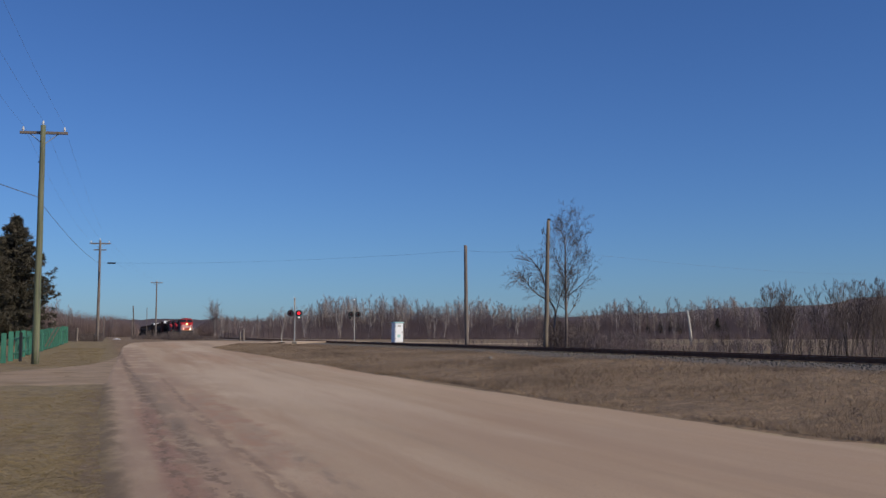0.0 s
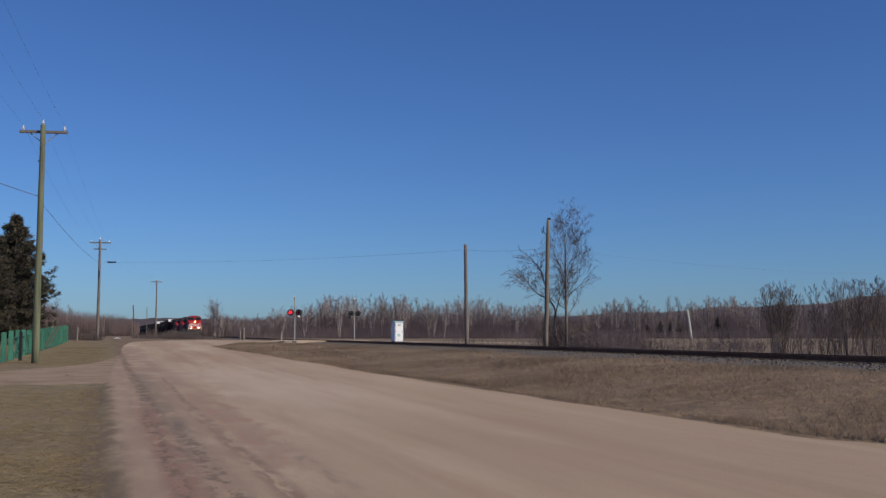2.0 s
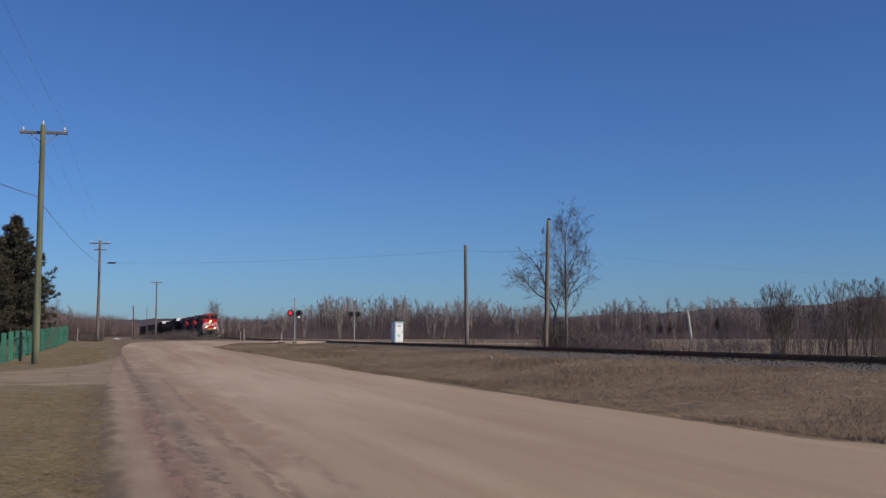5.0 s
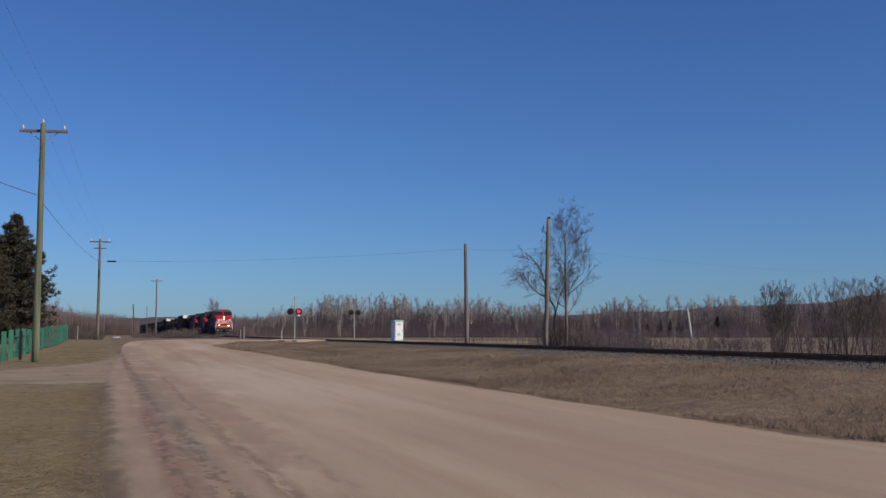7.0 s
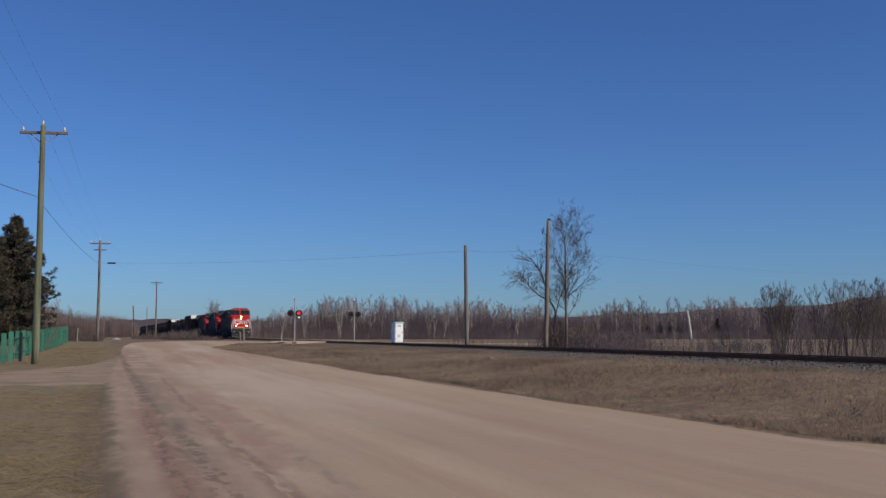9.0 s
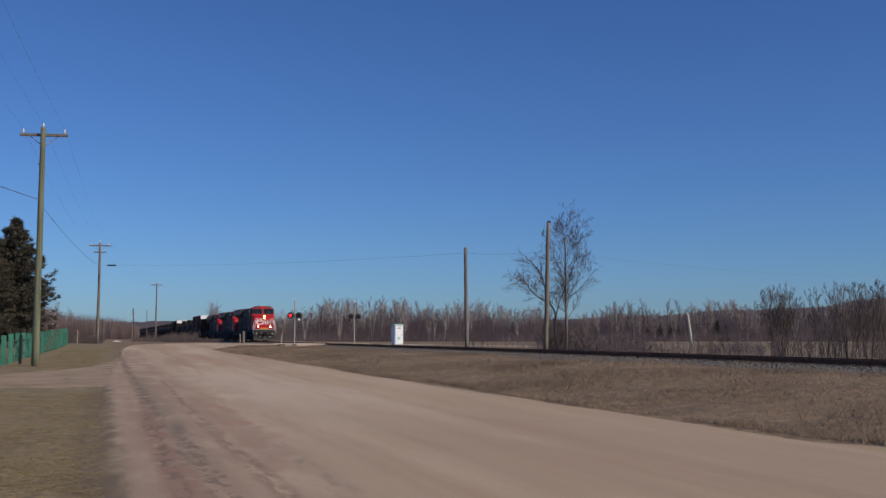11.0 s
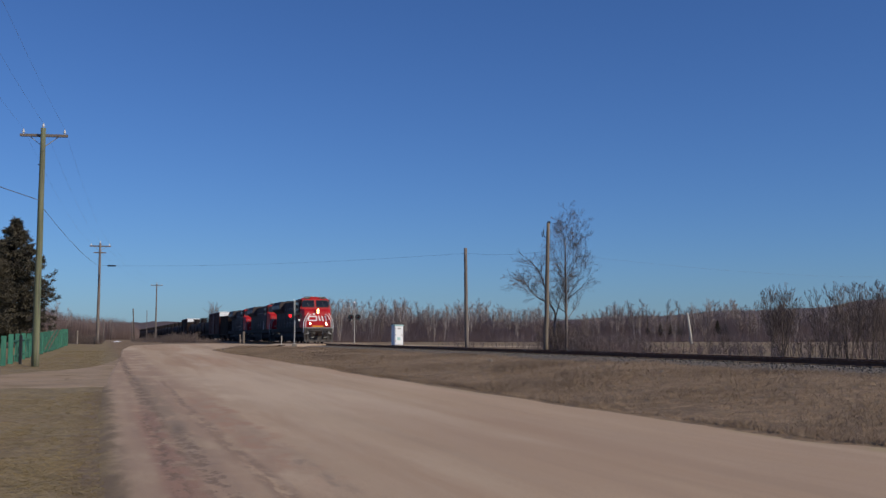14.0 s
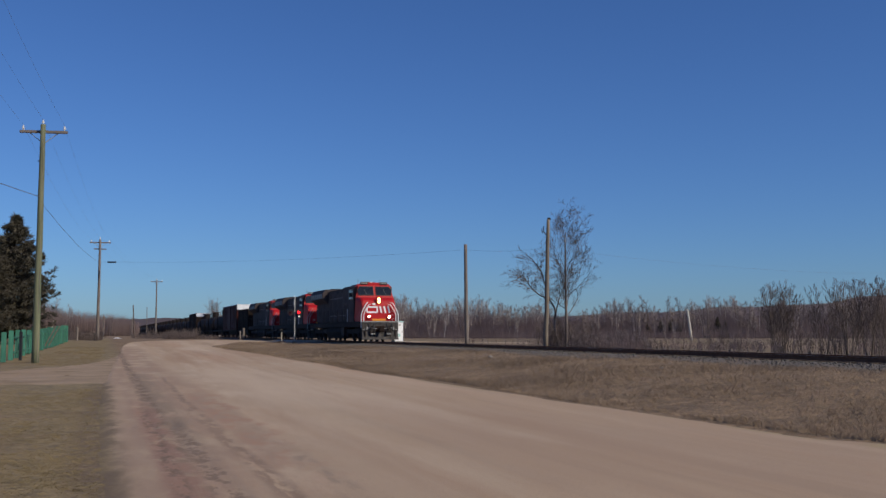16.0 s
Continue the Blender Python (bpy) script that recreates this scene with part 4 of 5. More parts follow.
for x, far, k in ((0.618, 222, 0.72), (0.635, 226, 0.6), (0.49, 224, 0.62), (0.515, 226, 0.7), (0.53, 223, 0.55), (0.26, 225, 0.62), (0.60, 228, 0.6), (0.46, 225, 0.5),
                  (-0.81, 400, 1.0), (-0.825, 405, 0.9), (-0.755, 400, 0.9), (-0.84, 402, 1.1), (-0.80, 398, 0.95), (-0.792, 404, 1.1), (-0.778, 400, 1.0), (-0.768, 396, 0.85), (-0.818, 399, 1.15)):
    c = copy_thing(little, Matrix.LocRotScale((*(at(*bearing(x, far), 0).translation.xy), 0.35), Euler((0, 0, far * 7.0)), None))
    c.scale = (k * 0.42, k * 0.42, k * 0.68)
    tagged(c, "small dark spruce among leafless woods", group="spruces in the woods")


# ---- tree and shrubs beside the track ----
M_ASPEN = mk("grey_aspen_bark", (0.075, 0.060, 0.052), (0.22, 0.185, 0.165), 2.5, 30, 0.85, 0.3, stretch=(1, 1, 0.5))
bare_tree(at(27.5, 57.3, 0.58), 7.35, 5, NEAR, M_ASPEN, "tall leafless tree with a rounded crown of fine upswept twigs", 1, 0.03, twig=M_SHRUB, ways=((-0.01, 0, 1),))


def bent_tree():
    """A leafless tree whose stem curves away from its taller neighbour, with long arching limbs."""
    rng = random.Random(15)
    tr, cr = Acc(), Acc()
    stem = smooth_line([(0, 0, -0.1), (-0.28, 0, 1.3), (-0.22, 0.1, 2.4), (-0.62, 0.1, 3.2), (-0.85, 0.1, 4.0), (-1.15, 0.2, 5.0), (-1.8, 0.2, 5.8)], 4)
    limb = smooth_line([(-0.70, 0.1, 3.15), (-1.2, -0.2, 3.35), (-1.75, -0.3, 3.8), (-2.1, -0.3, 4.35), (-2.55, -0.3, 4.55)], 4)
    low = smooth_line([(-0.25, 0, 1.9), (-0.05, -0.4, 3.0), (0.3, -0.5, 4.0), (0.35, -0.5, 4.8)], 4)
    for line, r in ((stem, 0.085), (limb, 0.05), (low, 0.04)):
        tr.tube(line, [r * (1 - 0.8 * i / (len(line) - 1)) for i in range(len(line))], 6)
        for i in range(len(line) // 3, len(line) - 1):
            for k in range(3):
                d = (line[i + 1] - line[i]).normalized() * 0.6 + Vector((rng.uniform(-1, 0.8), rng.uniform(-1, 1), rng.uniform(-0.5, 0.9)))
                grow(tr, cr, line[i], d.normalized(), rng.uniform(0.6, 1.5), 0.014, 2, rng, BENT)
    ob = thing("bare_tree", at(27.3, 57.9, 0.58), "leaning leafless tree with long arching limbs and drooping twigs", "tree")
    accpart("trunk", tr, M_ASPEN, ob, smooth=True)
    accpart("crown", cr, M_SHRUB, ob, "bare grey-brown twigs")


BENT = dict(NEAR, up=-0.03, wobble=0.16, kids=(0, 0, 9, 6), ratio=(0, 0, 0.5, 0.5))
bent_tree()
rng = random.Random(8)
shrub = bare_tree(at(27.6, 36.2, 0.58), 2.75, 31, SHRUB, M_BARK, "leafless many-stemmed shrub beside the track", 9, 0.34, twig=M_SHRUB)
shrub_b = bare_tree(at(28.3, 31.9, 0.58), 3.05, 32, SHRUB, M_BARK, "tall leafless many-stemmed shrub beside the track", 8, 0.36, twig=M_SHRUB)
for n, u, k in ((27.4, 33.4, 0.95), (29.2, 34.2, 1.0), (29.5, 32.1, 1.0), (30.5, 33.4, 0.9), (27.9, 37.0, 1.0), (28.8, 38.0, 1.05), (30.0, 34.9, 1.05),
                (32.0, 35.2, 0.9), (33.0, 36.4, 0.95), (28.0, 31.0, 0.8), (31.6, 33.0, 0.85), (34.0, 36.0, 0.9), (29.9, 39.4, 1.0),
                (27.1, 32.4, 0.6), (33.6, 38.4, 0.9), (27.6, 34.6, 0.35),
                (30.0, 44.0, 0.45), (29.0, 41.5, 0.35), (31.0, 47.0, 0.4), (26.8, 57.6, 0.5), (27.0, 55.6, 0.55), (27.6, 54.4, 0.42), (27.8, 59.6, 0.7), (28.5, 52, 0.4),
                (27.6, 58.4, 0.7), (27.2, 60.8, 0.6), (28.2, 56.4, 0.75)):
    c = copy_thing(rng.choice((shrub, shrub_b)), Matrix.LocRotScale((n * CA - u * SA, n * SA + u * CA, height(n, u) - 0.02), Euler((0, 0, rng.uniform(0, 6.28))), None))
    c.scale = (k, k, k)
for i in range(6):
    n, u = bearing(-0.825 + 0.05 * rng.random(), rng.uniform(97, 108))
    c = copy_thing(shrub, Matrix.LocRotScale((n * CA - u * SA, n * SA + u * CA, height(n, u) - 0.02), Euler((0, 0, rng.uniform(0, 6.28))), None))
    k = rng.uniform(0.22, 0.36)
    c.scale = (k, k, k)


def rock(n, u, r, seed):
    bm = bmesh.new()
    bmesh.ops.create_icosphere(bm, subdivisions=2, radius=r)
    for v in bm.verts:
        v.co *= 1 + 0.35 * noise.noise(v.co / r * 1.3 + Vector((seed, 0, 0)))
        v.co.z *= 0.7
    ob = thing("field_stone", at(n, u, height(n, u) + 0.25 * r), "pale grey field stone lying in the grass", "stone", "stones on the verge")
    part("stone", bm, M_STONE_PALE, ob)


for n, u, r, seed in ((15.4, 39.4, 0.11, 1), (15.6, 26.1, 0.07, 2)):
    rock(n, u, r, seed)
# thicket in front of the far track
for i in range(16):
    x = -0.665 + 0.115 * rng.random()
    n, u = bearing(x, rng.uniform(126, 140))
    c = copy_thing(rng.choice((shrub, shrub_b)), Matrix.LocRotScale((n * CA - u * SA, n * SA + u * CA, 0.75), Euler((0, 0, rng.uniform(0, 6.28))), None))
    k = rng.uniform(0.28, 0.5)
    c.scale = (k, k, k)
ROUND = dict(FAR, egg=True, kids=(26, 8, 5), ratio=(0.40, 0.55, 0.9), angle=(22, 55), thin=0.009, thick=0.0095)
ROUND["from"] = (0.22, 0.2, 0.15)
bare_tree(at(*bearing(-0.512, 222), 0.4), 7.2, 71, ROUND, M_BIRCH, "pale leafless birch with a rounded crown past the crossing", 3, 0.2)


def thicket(lo, hi, near, far, count, tall, seed, keep):
    """Close grey-brown brush on the verge; keep is the n that it stays short of."""
    rng = random.Random(seed)
    acc = Acc()
    for i in range(count):
        n, u = bearing(rng.uniform(lo, hi), rng.uniform(near, far))
        h = tall * rng.uniform(0.35, 1.0) * (0.75 + 0.9 * noise.noise((n * 0.35, u * 0.12, seed)))
        if n > keep or h < 0.25:
            continue
        b = Vector((n, u, height(n, u) - 0.03))
        tip = b + Vector((rng.gauss(0, 0.22), rng.gauss(0, 0.22), h))
        acc.spike(b, tip, 0.014)
        for k in range(5):
            p = b.lerp(tip, rng.uniform(0.25, 0.9))
            acc.spike(p, p + Vector((rng.gauss(0, 0.25), rng.gauss(0, 0.25), rng.uniform(0.15, 0.5))), 0.009)
    ob = obj_of("thicket", acc.v, acc.f, M_SHRUB)
    ob.matrix_basis = TURN
    tagged(ob, "dense leafless grey-brown brush beside the railway", "brush", kind="stuff")


thicket(-0.63, -0.555, 124, 146, 800, 1.5, 6, 15.5)
thicket(-0.70, -0.50, 128, 160, 900, 0.9, 9, 15.8)
thicket(-0.845, -0.765, 97, 112, 600, 1.3, 12, 14.0)
thicket(0.225, 0.300, 63, 67, 260, 2.5, 15, 99)
thicket(0.29, 0.45, 56, 66, 800, 1.0, 18, 99)
thicket(0.735, 0.99, 43, 54, 150, 2.0, 21, 99)
thicket(0.45, 0.72, 48, 58, 260, 0.7, 24, 99)

for x, far, w in ((-0.733, 150, 0.8), (-0.86, 92, 0.4)):
    vs, fs = [(0, 0, 0.16)], []
    for i in range(14):
        a = 6.283 * i / 14
        r = w * (1 + 0.3 * noise.noise((i, w, 0)))
        vs.append((r * math.cos(a), 0.8 * r * math.sin(a), -0.02))
    fs = [(0, i + 1, (i + 1) % 14 + 1) for i in range(14)]
    ob = obj_of("snow_patch", vs, fs, M_SNOW, True)
    n, u = bearing(x, far)
    ob.matrix_basis = at(n, u, height(n, u))
    tagged(ob, "last patch of old white snow on the grass", "snow", "snow patches", "stuff")


def dry_grass():
    rng = random.Random(77)
    acc = Acc()
    for i in range(64000):
        u = 6 + 84 * rng.random() ** 1.4
        edge = lerp_table([(5, 10.45), (24, 9.85), (42, 9.25), (58, 8.5), (74, 7.9), (84, 9.9), (92, 14.5)], u)
        n = edge + (17.9 - edge) * rng.random() if rng.random() < 0.88 else edge + abs(rng.gauss(0, 0.22))
        patch = 0.7 * noise.noise((n * 0.3, u * 0.2, 4)) + 0.3 * noise.noise((n * 1.7, u * 1.7, 8))
        if rng.random() > 0.7 + patch:
            continue
        tall = max(0, 0.5 + patch)
        hh = (0.04 + 0.15 * tall) * rng.uniform(0.5, 1.3)
        b = Vector((n, u, height(n, u) - 0.01))
        for j in range(3):
            acc.spike(b + Vector((rng.gauss(0, 0.06), rng.gauss(0, 0.06), 0)), b + Vector((rng.gauss(0, 0.07), rng.gauss(0, 0.07), hh)), 0.0045)
    ob = obj_of("dry_grass", acc.v, acc.f, M_DRY)
    ob.matrix_basis = TURN
    tagged(ob, "dead straw-coloured grass along the verge", "grass", kind="stuff")
    acc = Acc()
    for i in range(80000):
        u = 6 + 70 * rng.random() ** 1.7
        n = 0.30 - 7.8 * rng.random() ** 1.5
        if 28 < u < 43 or (u > 60 and n < -2.6):
            continue
        patch = 0.5 * noise.noise((n * 0.8, u * 0.5, 14)) + 0.4 * noise.noise((n * 2.6, u * 2.2, 18))
        if rng.random() > 0.62 + patch - 0.8 * max(0, 1 + (n - 0.30) / 0.55):
            continue
        b = Vector((n, u, height(n, u) - 0.008))
        for j in range(3):
            acc.spike(b + Vector((rng.gauss(0, 0.04), rng.gauss(0, 0.04), 0)), b + Vector((rng.gauss(0, 0.05), rng.gauss(0, 0.05), rng.uniform(0.015, 0.04) + 0.02 * max(0, patch))), 0.0028)
    ob = obj_of("lawn_grass", acc.v, acc.f, M_LAWN)
    ob.matrix_basis = TURN
    tagged(ob, "short olive-tan lawn grass, worn thin at the road", "grass", kind="stuff")


dry_grass()


def low_brush():
    rng = random.Random(91)
    acc = Acc()
    for i in range(3600):
        u = 22 + 60 * rng.random()
        n = 25.6 + 7 * rng.random() ** 1.6
        if rng.random() > 0.25 + 1.3 * noise.noise((n * 0.25, u * 0.16, 7)):
            continue
        b = Vector((n, u, height(n, u) - 0.03))
        hh = rng.uniform(0.25, 1.25)
        tip = b + Vector((rng.gauss(0, 0.16), rng.gauss(0, 0.16), hh))
        acc.spike(b, tip, 0.008)
        for k in range(5):
            p = b.lerp(tip, rng.uniform(0.3, 0.9))
            acc.spike(p, p + Vector((rng.gauss(0, 0.13), rng.gauss(0, 0.13), rng.uniform(0.12, 0.4))), 0.005)
    ob = obj_of("low_brush", acc.v, acc.f, M_TWIG_R)
    ob.matrix_basis = TURN
    tagged(ob, "low reddish leafless brush beside the track", "brush", kind="stuff")


low_brush()


# ---- the train ----
def wheelset(parent, y, r=0.52, material=None):
    bm = cyl(0.09, 1.9, pose(-0.95, 0, 0, 0, 90, 0), seg=8)
    for s in (-1, 1):
        cyl(r, 0.12, pose(0.7175 * s - 0.06, 0, 0, 0, 90, 0), bm, seg=20, bevel=0.015)
        cyl(r + 0.028, 0.03, pose(0.655 * s - 0.015, 0, 0, 0, 90, 0), bm, seg=20)
    for k in range(4):
        w = radians(90 * k + 20)
        for s in (-1, 1):
            cyl(0.06, 0.02, pose(0.79 * s - 0.01, 0.3 * math.cos(w), 0.3 * math.sin(w), 0, 90, 0), bm, seg=6)
    ob = part("wheelset", bm, M_GRIME, parent, "steel wheels on an axle")
    ob.matrix_basis = pose(0, y, r)
    return ob


def loco_truck(parent, yc):
    bm = box(-1.28, -1.02, yc - 2.35, yc + 2.35, 0.62, 0.98, 0.04)
    box(1.02, 1.28, yc - 2.35, yc + 2.35, 0.62, 0.98, 0.04, bm)
    for y in (-1.85, 0, 1.85):
        for s in (-1, 1):
            box(1.15 * s - 0.17, 1.15 * s + 0.17, yc + y - 0.22, yc + y + 0.22, 0.32, 0.72, 0.04, bm)
            cyl(0.09, 0.38, pose(1.2 * s, yc + y + 0.45, 0.6), bm, seg=8)
            cyl(0.09, 0.38, pose(1.2 * s, yc + y - 0.45, 0.6), bm, seg=8)
    box(-1.0, 1.0, yc - 0.5, yc + 0.5, 0.6, 1.12, 0.03, bm)
    t = part("truck", bm, M_GRIME, parent, "black three-axle truck frame")
    return t, [wheelset(t, yc + y) for y in (-1.85, 0, 1.85)]


def locomotive(lit):
    lamp, ditch = (M_LAMP, M_DITCH) if lit else (M_UNLIT, M_UNLIT)
    L = thing("locomotive", Matrix.Identity(4), "red-nosed black diesel freight locomotive, headlights lit" if lit else "red-fronted black diesel locomotive coupled behind another", "locomotive", "locomotives of the train")
    part("underframe", box(-1.5, 1.5, -21.5, -0.95, 1.12, 1.55, 0.03), M_GRIME, L, "black frame")
    part("sill_stripe", box(-1.508, 1.508, -21.2, -1.6, 1.46, 1.52), M_GRIME, L)
    # front end
    nose = [(-0.98, 1.55), (-1.02, 2.7), (-1.22, 3.12), (-1.62, 3.38), (-2.32, 3.46), (-2.62, 4.38), (-3.1, 4.56), (-3.1, 1.55)]
    bm = prism(nose, -1.5, 1.5)
    for v in bm.verts:
        if v.co.y > -2.0:
            v.co.x *= 0.86 if v.co.z > 3 else 0.92
        elif v.co.z > 4.5:
            v.co.x *= 0.74
        elif v.co.z > 4.2:
            v.co.x *= 0.88
    bmesh.ops.bevel(bm, geom=[e for e in bm.edges], offset=0.07, segments=2, affect="EDGES")
    part("nose", bm, M_RED, L, "bright red nose and cab front")
    cab = [(-1.55, 1.55), (-1.55, 4.25), (-1.25, 4.50), (-0.5, 4.62), (0.5, 4.62), (1.25, 4.50), (1.55, 4.25), (1.55, 1.55)]
    bm = prism(cab, -5.0, -2.95, 0.03)
    bmesh.ops.transform(bm, matrix=Matrix(((0, 1, 0, 0), (1, 0, 0, 0), (0, 0, 1, 0), (0, 0, 0, 1))), verts=bm.verts)
    body = part("cab", bm, M_LOCOBLK, L, "black cab sides")
    bm = prism([(-1.50, 4.27), (-1.22, 4.52), (-0.5, 4.645), (0.5, 4.645), (1.22, 4.52), (1.50, 4.27), (1.2, 4.42), (-1.2, 4.42)], -3.4, -2.75)
    bmesh.ops.transform(bm, matrix=Matrix(((0, 1, 0, 0), (1, 0, 0, 0), (0, 0, 1, 0), (0, 0, 0, 1))), verts=bm.verts)
    part("roof_edge", bm, M_RED, L, "red cab roof")
    part("antenna_dome", cyl(0.16, 0.12, pose(0.0, -3.6, 4.6), r2=0.09, seg=14), M_WHITE, L, "pale antenna dome")
    part("air_conditioner", box(-0.45, 0.45, -4.8, -3.9, 4.58, 4.74, 0.04), M_LOCOBLK, L)
    for s in (-1, 1):
        bm = bmesh.new()      # a pane with its outer top corner cut off
        rim = [(-0.58 * s, -0.35), (0.66 * s, -0.35), (0.68 * s, 0.12), (0.50 * s, 0.37), (-0.58 * s, 0.37)]
        front = [bm.verts.new((px, 0.02, pz)) for px, pz in rim]
        rear = [bm.verts.new((px, -0.02, pz)) for px, pz in rim]
        bm.faces.new(front)
        bm.faces.new(rear[::-1])
        for i in range(5):
            bm.faces.new((front[i], rear[i], rear[(i + 1) % 5], front[(i + 1) % 5]))
        ws = part("windshield", bm, M_GLASS, L, "dark windshield pane")
        ws.matrix_basis = pose(0.68 * s, -2.455, 3.95, 18, 0, 0)
        bm = tube_bm([(px, 0.01, pz) for px, pz in rim + rim[:1]], 0.022, sides=4)
        part("window_frame", bm, M_BLACK, ws, "black rubber seal")
        part("wiper", box(-0.02, 0.02, 0.022, 0.04, -0.3, 0.15), M_BLACK, ws).matrix_basis = pose(0.1 * s, 0, 0, 0, 25, 0)
        nb = part("number_board", box(-0.3, 0.3, -0.05, 0.06, -0.1, 0.1, 0.015), M_BLACK, L, "number board")
        nb.matrix_basis = pose(0.78 * s, -2.74, 4.575, 10, 0, 0)
        for i in range(4):
            part("number_bar", box(-0.20 + 0.12 * i, -0.155 + 0.12 * i, 0.062, 0.068, -0.05, 0.05), M_STEEL, nb)
        bm = box(1.555 * s - 0.008, 1.555 * s + 0.008, -4.6, -3.9, 3.35, 4.1, 0.0)
        part("side_window", bm, M_GLASS, body, "dark side window")
        bm = box(1.555 * s - 0.006, 1.555 * s + 0.006, -3.75, -3.25, 1.75, 3.9)
        part("cab_door", bm, M_LOCOBLK, body)
        part("mirror", box(1.62 * s - 0.1, 1.62 * s + 0.1, -3.85, -3.8, 3.5, 3.85, 0.01), M_BLACK, body)
        # ditch lights with housings
        bm = box(0.80 * s - 0.16, 0.80 * s + 0.16, -1.05, -0.86, 1.76, 2.08, 0.03)
        dl = part("ditch_light", bm, M_RED, L, "ditch light")
        part("lamp", cyl(0.082, 0.03, pose(0.80 * s, -0.862, 1.92, -90, 0, 0), seg=14), ditch, dl, "glowing lamp" if lit else "unlit lamp")
        # white handrails and step edges of the front platform
        for k, dx in enumerate((0.0, 0.20)):
            x = 1.47 - dx
            pts = [(x * s, -0.75, 1.05 + 0.3 * k), (x * s, -0.72, 2.05), ((x - 0.1) * s, -0.72, 2.35), ((x - 0.42) * s, -0.76, 2.95 - 0.12 * k), ((x - 0.55) * s, -0.95, 3.0 - 0.12 * k)]
            part("handrail", tube_bm(pts, 0.035, sides=8), M_WHITE if lit else M_STEEL, L, "white handrail" if lit else "grey handrail")
        for z in (0.42, 0.78, 1.14):
            part("step", box(1.12 * s - 0.3, 1.12 * s + 0.3, -1.0, -0.72, z - 0.03, z + 0.03), M_GRIME, L)
        part("uncoupling_lever", tube_bm([(0.3 * s, -0.55, 1.0), (0.9 * s, -0.55, 1.05), (1.4 * s, -0.6, 0.9)], 0.02), M_STEEL, L)
        part("air_hose", tube_bm([(0.45 * s, -0.6, 0.95), (0.47 * s, -0.4, 0.75), (0.42 * s, -0.38, 0.5)], 0.035), M_BLACK, L)
    hb = part("headlight_housing", box(-0.2, 0.2, -1.25, -1.02, 2.92, 3.42, 0.04), M_RED, L)
    for z in (3.07, 3.27):
        part("headlamp", cyl(0.098, 0.04, pose(0, -1.025, z, -90, 0, 0), seg=14), lamp, hb, "glowing headlamp" if lit else "unlit headlamp")
    part("nose_mark", box(0.28, 0.52, -1.06, -1.02, 2.82, 2.96, 0.0), M_WHITE, L, "small white marking")
    # white emblem, plain bars
    if lit:
        for x0, x1, z0, z1 in ((-0.94, -0.14, 2.60, 2.72), (-1.0, -0.88, 2.24, 2.66), (-0.94, -0.14, 2.2, 2.32), (-0.20, -0.08, 2.24, 2.68)):
            part("emblem_bar", box(-x1, -x0, -1.02, -0.985, z0, z1, 0.01), M_WHITE, L, "white emblem bar")
        for x in (0.14, 0.46, 0.78):
            e = part("emblem_bar", box(-0.065, 0.065, -0.018, 0.018, -0.27, 0.27, 0.01), M_WHITE, L, "white slanted emblem bar")
            e.matrix_basis = pose(-x, -1.0, 2.46, 0, 16, 0)
    part("anticlimber", box(-1.42, 1.42, -0.98, -0.66, 1.42, 1.58, 0.02), M_GRIME, L, "black anticlimber shelf")
    part("nose_door", box(0.55, 1.05, -1.028, -0.99, 1.65, 2.1, 0.02), M_RED, L)
    for i in range(3):
        part("grab_iron", tube_bm([(-1.15, -0.95, 1.75 + 0.3 * i), (-1.15, -0.86, 1.75 + 0.3 * i), (-0.98, -0.86, 1.75 + 0.3 * i), (-0.98, -0.95, 1.75 + 0.3 * i)], 0.014, sides=4), M_WHITE if lit else M_STEEL, L)
    part("warning_stripe", box(-0.55, 0.55, -1.0, -0.93, 1.60, 1.76, 0.01), M_YEL, L, "orange-yellow stripe")
    part("pilot", box(-1.45, 1.45, -0.95, -0.62, 0.75, 1.58, 0.04), M_PLOW, L, "black pilot plate")
    plow = prism([(-0.9, 0.18), (-0.42, 0.16), (-0.55, 0.42), (-0.66, 0.85), (-0.9, 0.85)], -1.42, 1.42)
    part("snowplow", plow, M_PLOW, L, "scuffed black snowplow")
    for s in (-1, 1):
        part("cable_loop", tube_bm([(0.95 * s, -0.62, 1.42), (0.9 * s, -0.5, 1.15), (0.72 * s, -0.46, 1.02), (0.55 * s, -0.5, 1.15), (0.5 * s, -0.62, 1.4)], 0.04), M_BLACK, L, "hanging control cable")
        for x in (0.56, 0.68, 0.80):
            part("brake_hose", tube_bm([(x * s, -0.6, 1.2), (x * s, -0.42, 1.0), ((x - 0.04) * s, -0.38, 0.62)], 0.028), M_GRIME, L, "black brake hose")
            part("hose_coupling", box((x - 0.04) * s - 0.04, (x - 0.04) * s + 0.04, -0.43, -0.34, 0.54, 0.64, 0.01), M_STEEL, L, "bare metal coupling")
        part("step_well", box(1.2 * s - 0.26, 1.2 * s + 0.26, -0.98, -0.9, 0.36, 1.2, 0.02), M_PLOW, L)
        part("cut_lever_bracket", box(1.05 * s - 0.04, 1.05 * s + 0.04, -0.62, -0.52, 0.9, 1.15, 0.01), M_STEEL, L)
    for x in (-1.2, -0.8, -0.45, 0.45, 0.8, 1.2):
        part("plow_rib", box(x - 0.03, x + 0.03, -0.62, -0.50, 0.2, 0.84, 0.0), M_RUSTCAR, L)
    part("step_edge", box(-1.44, 1.44, -0.62, -0.60, 1.50, 1.56), M_STEEL, L, "worn platform edge")
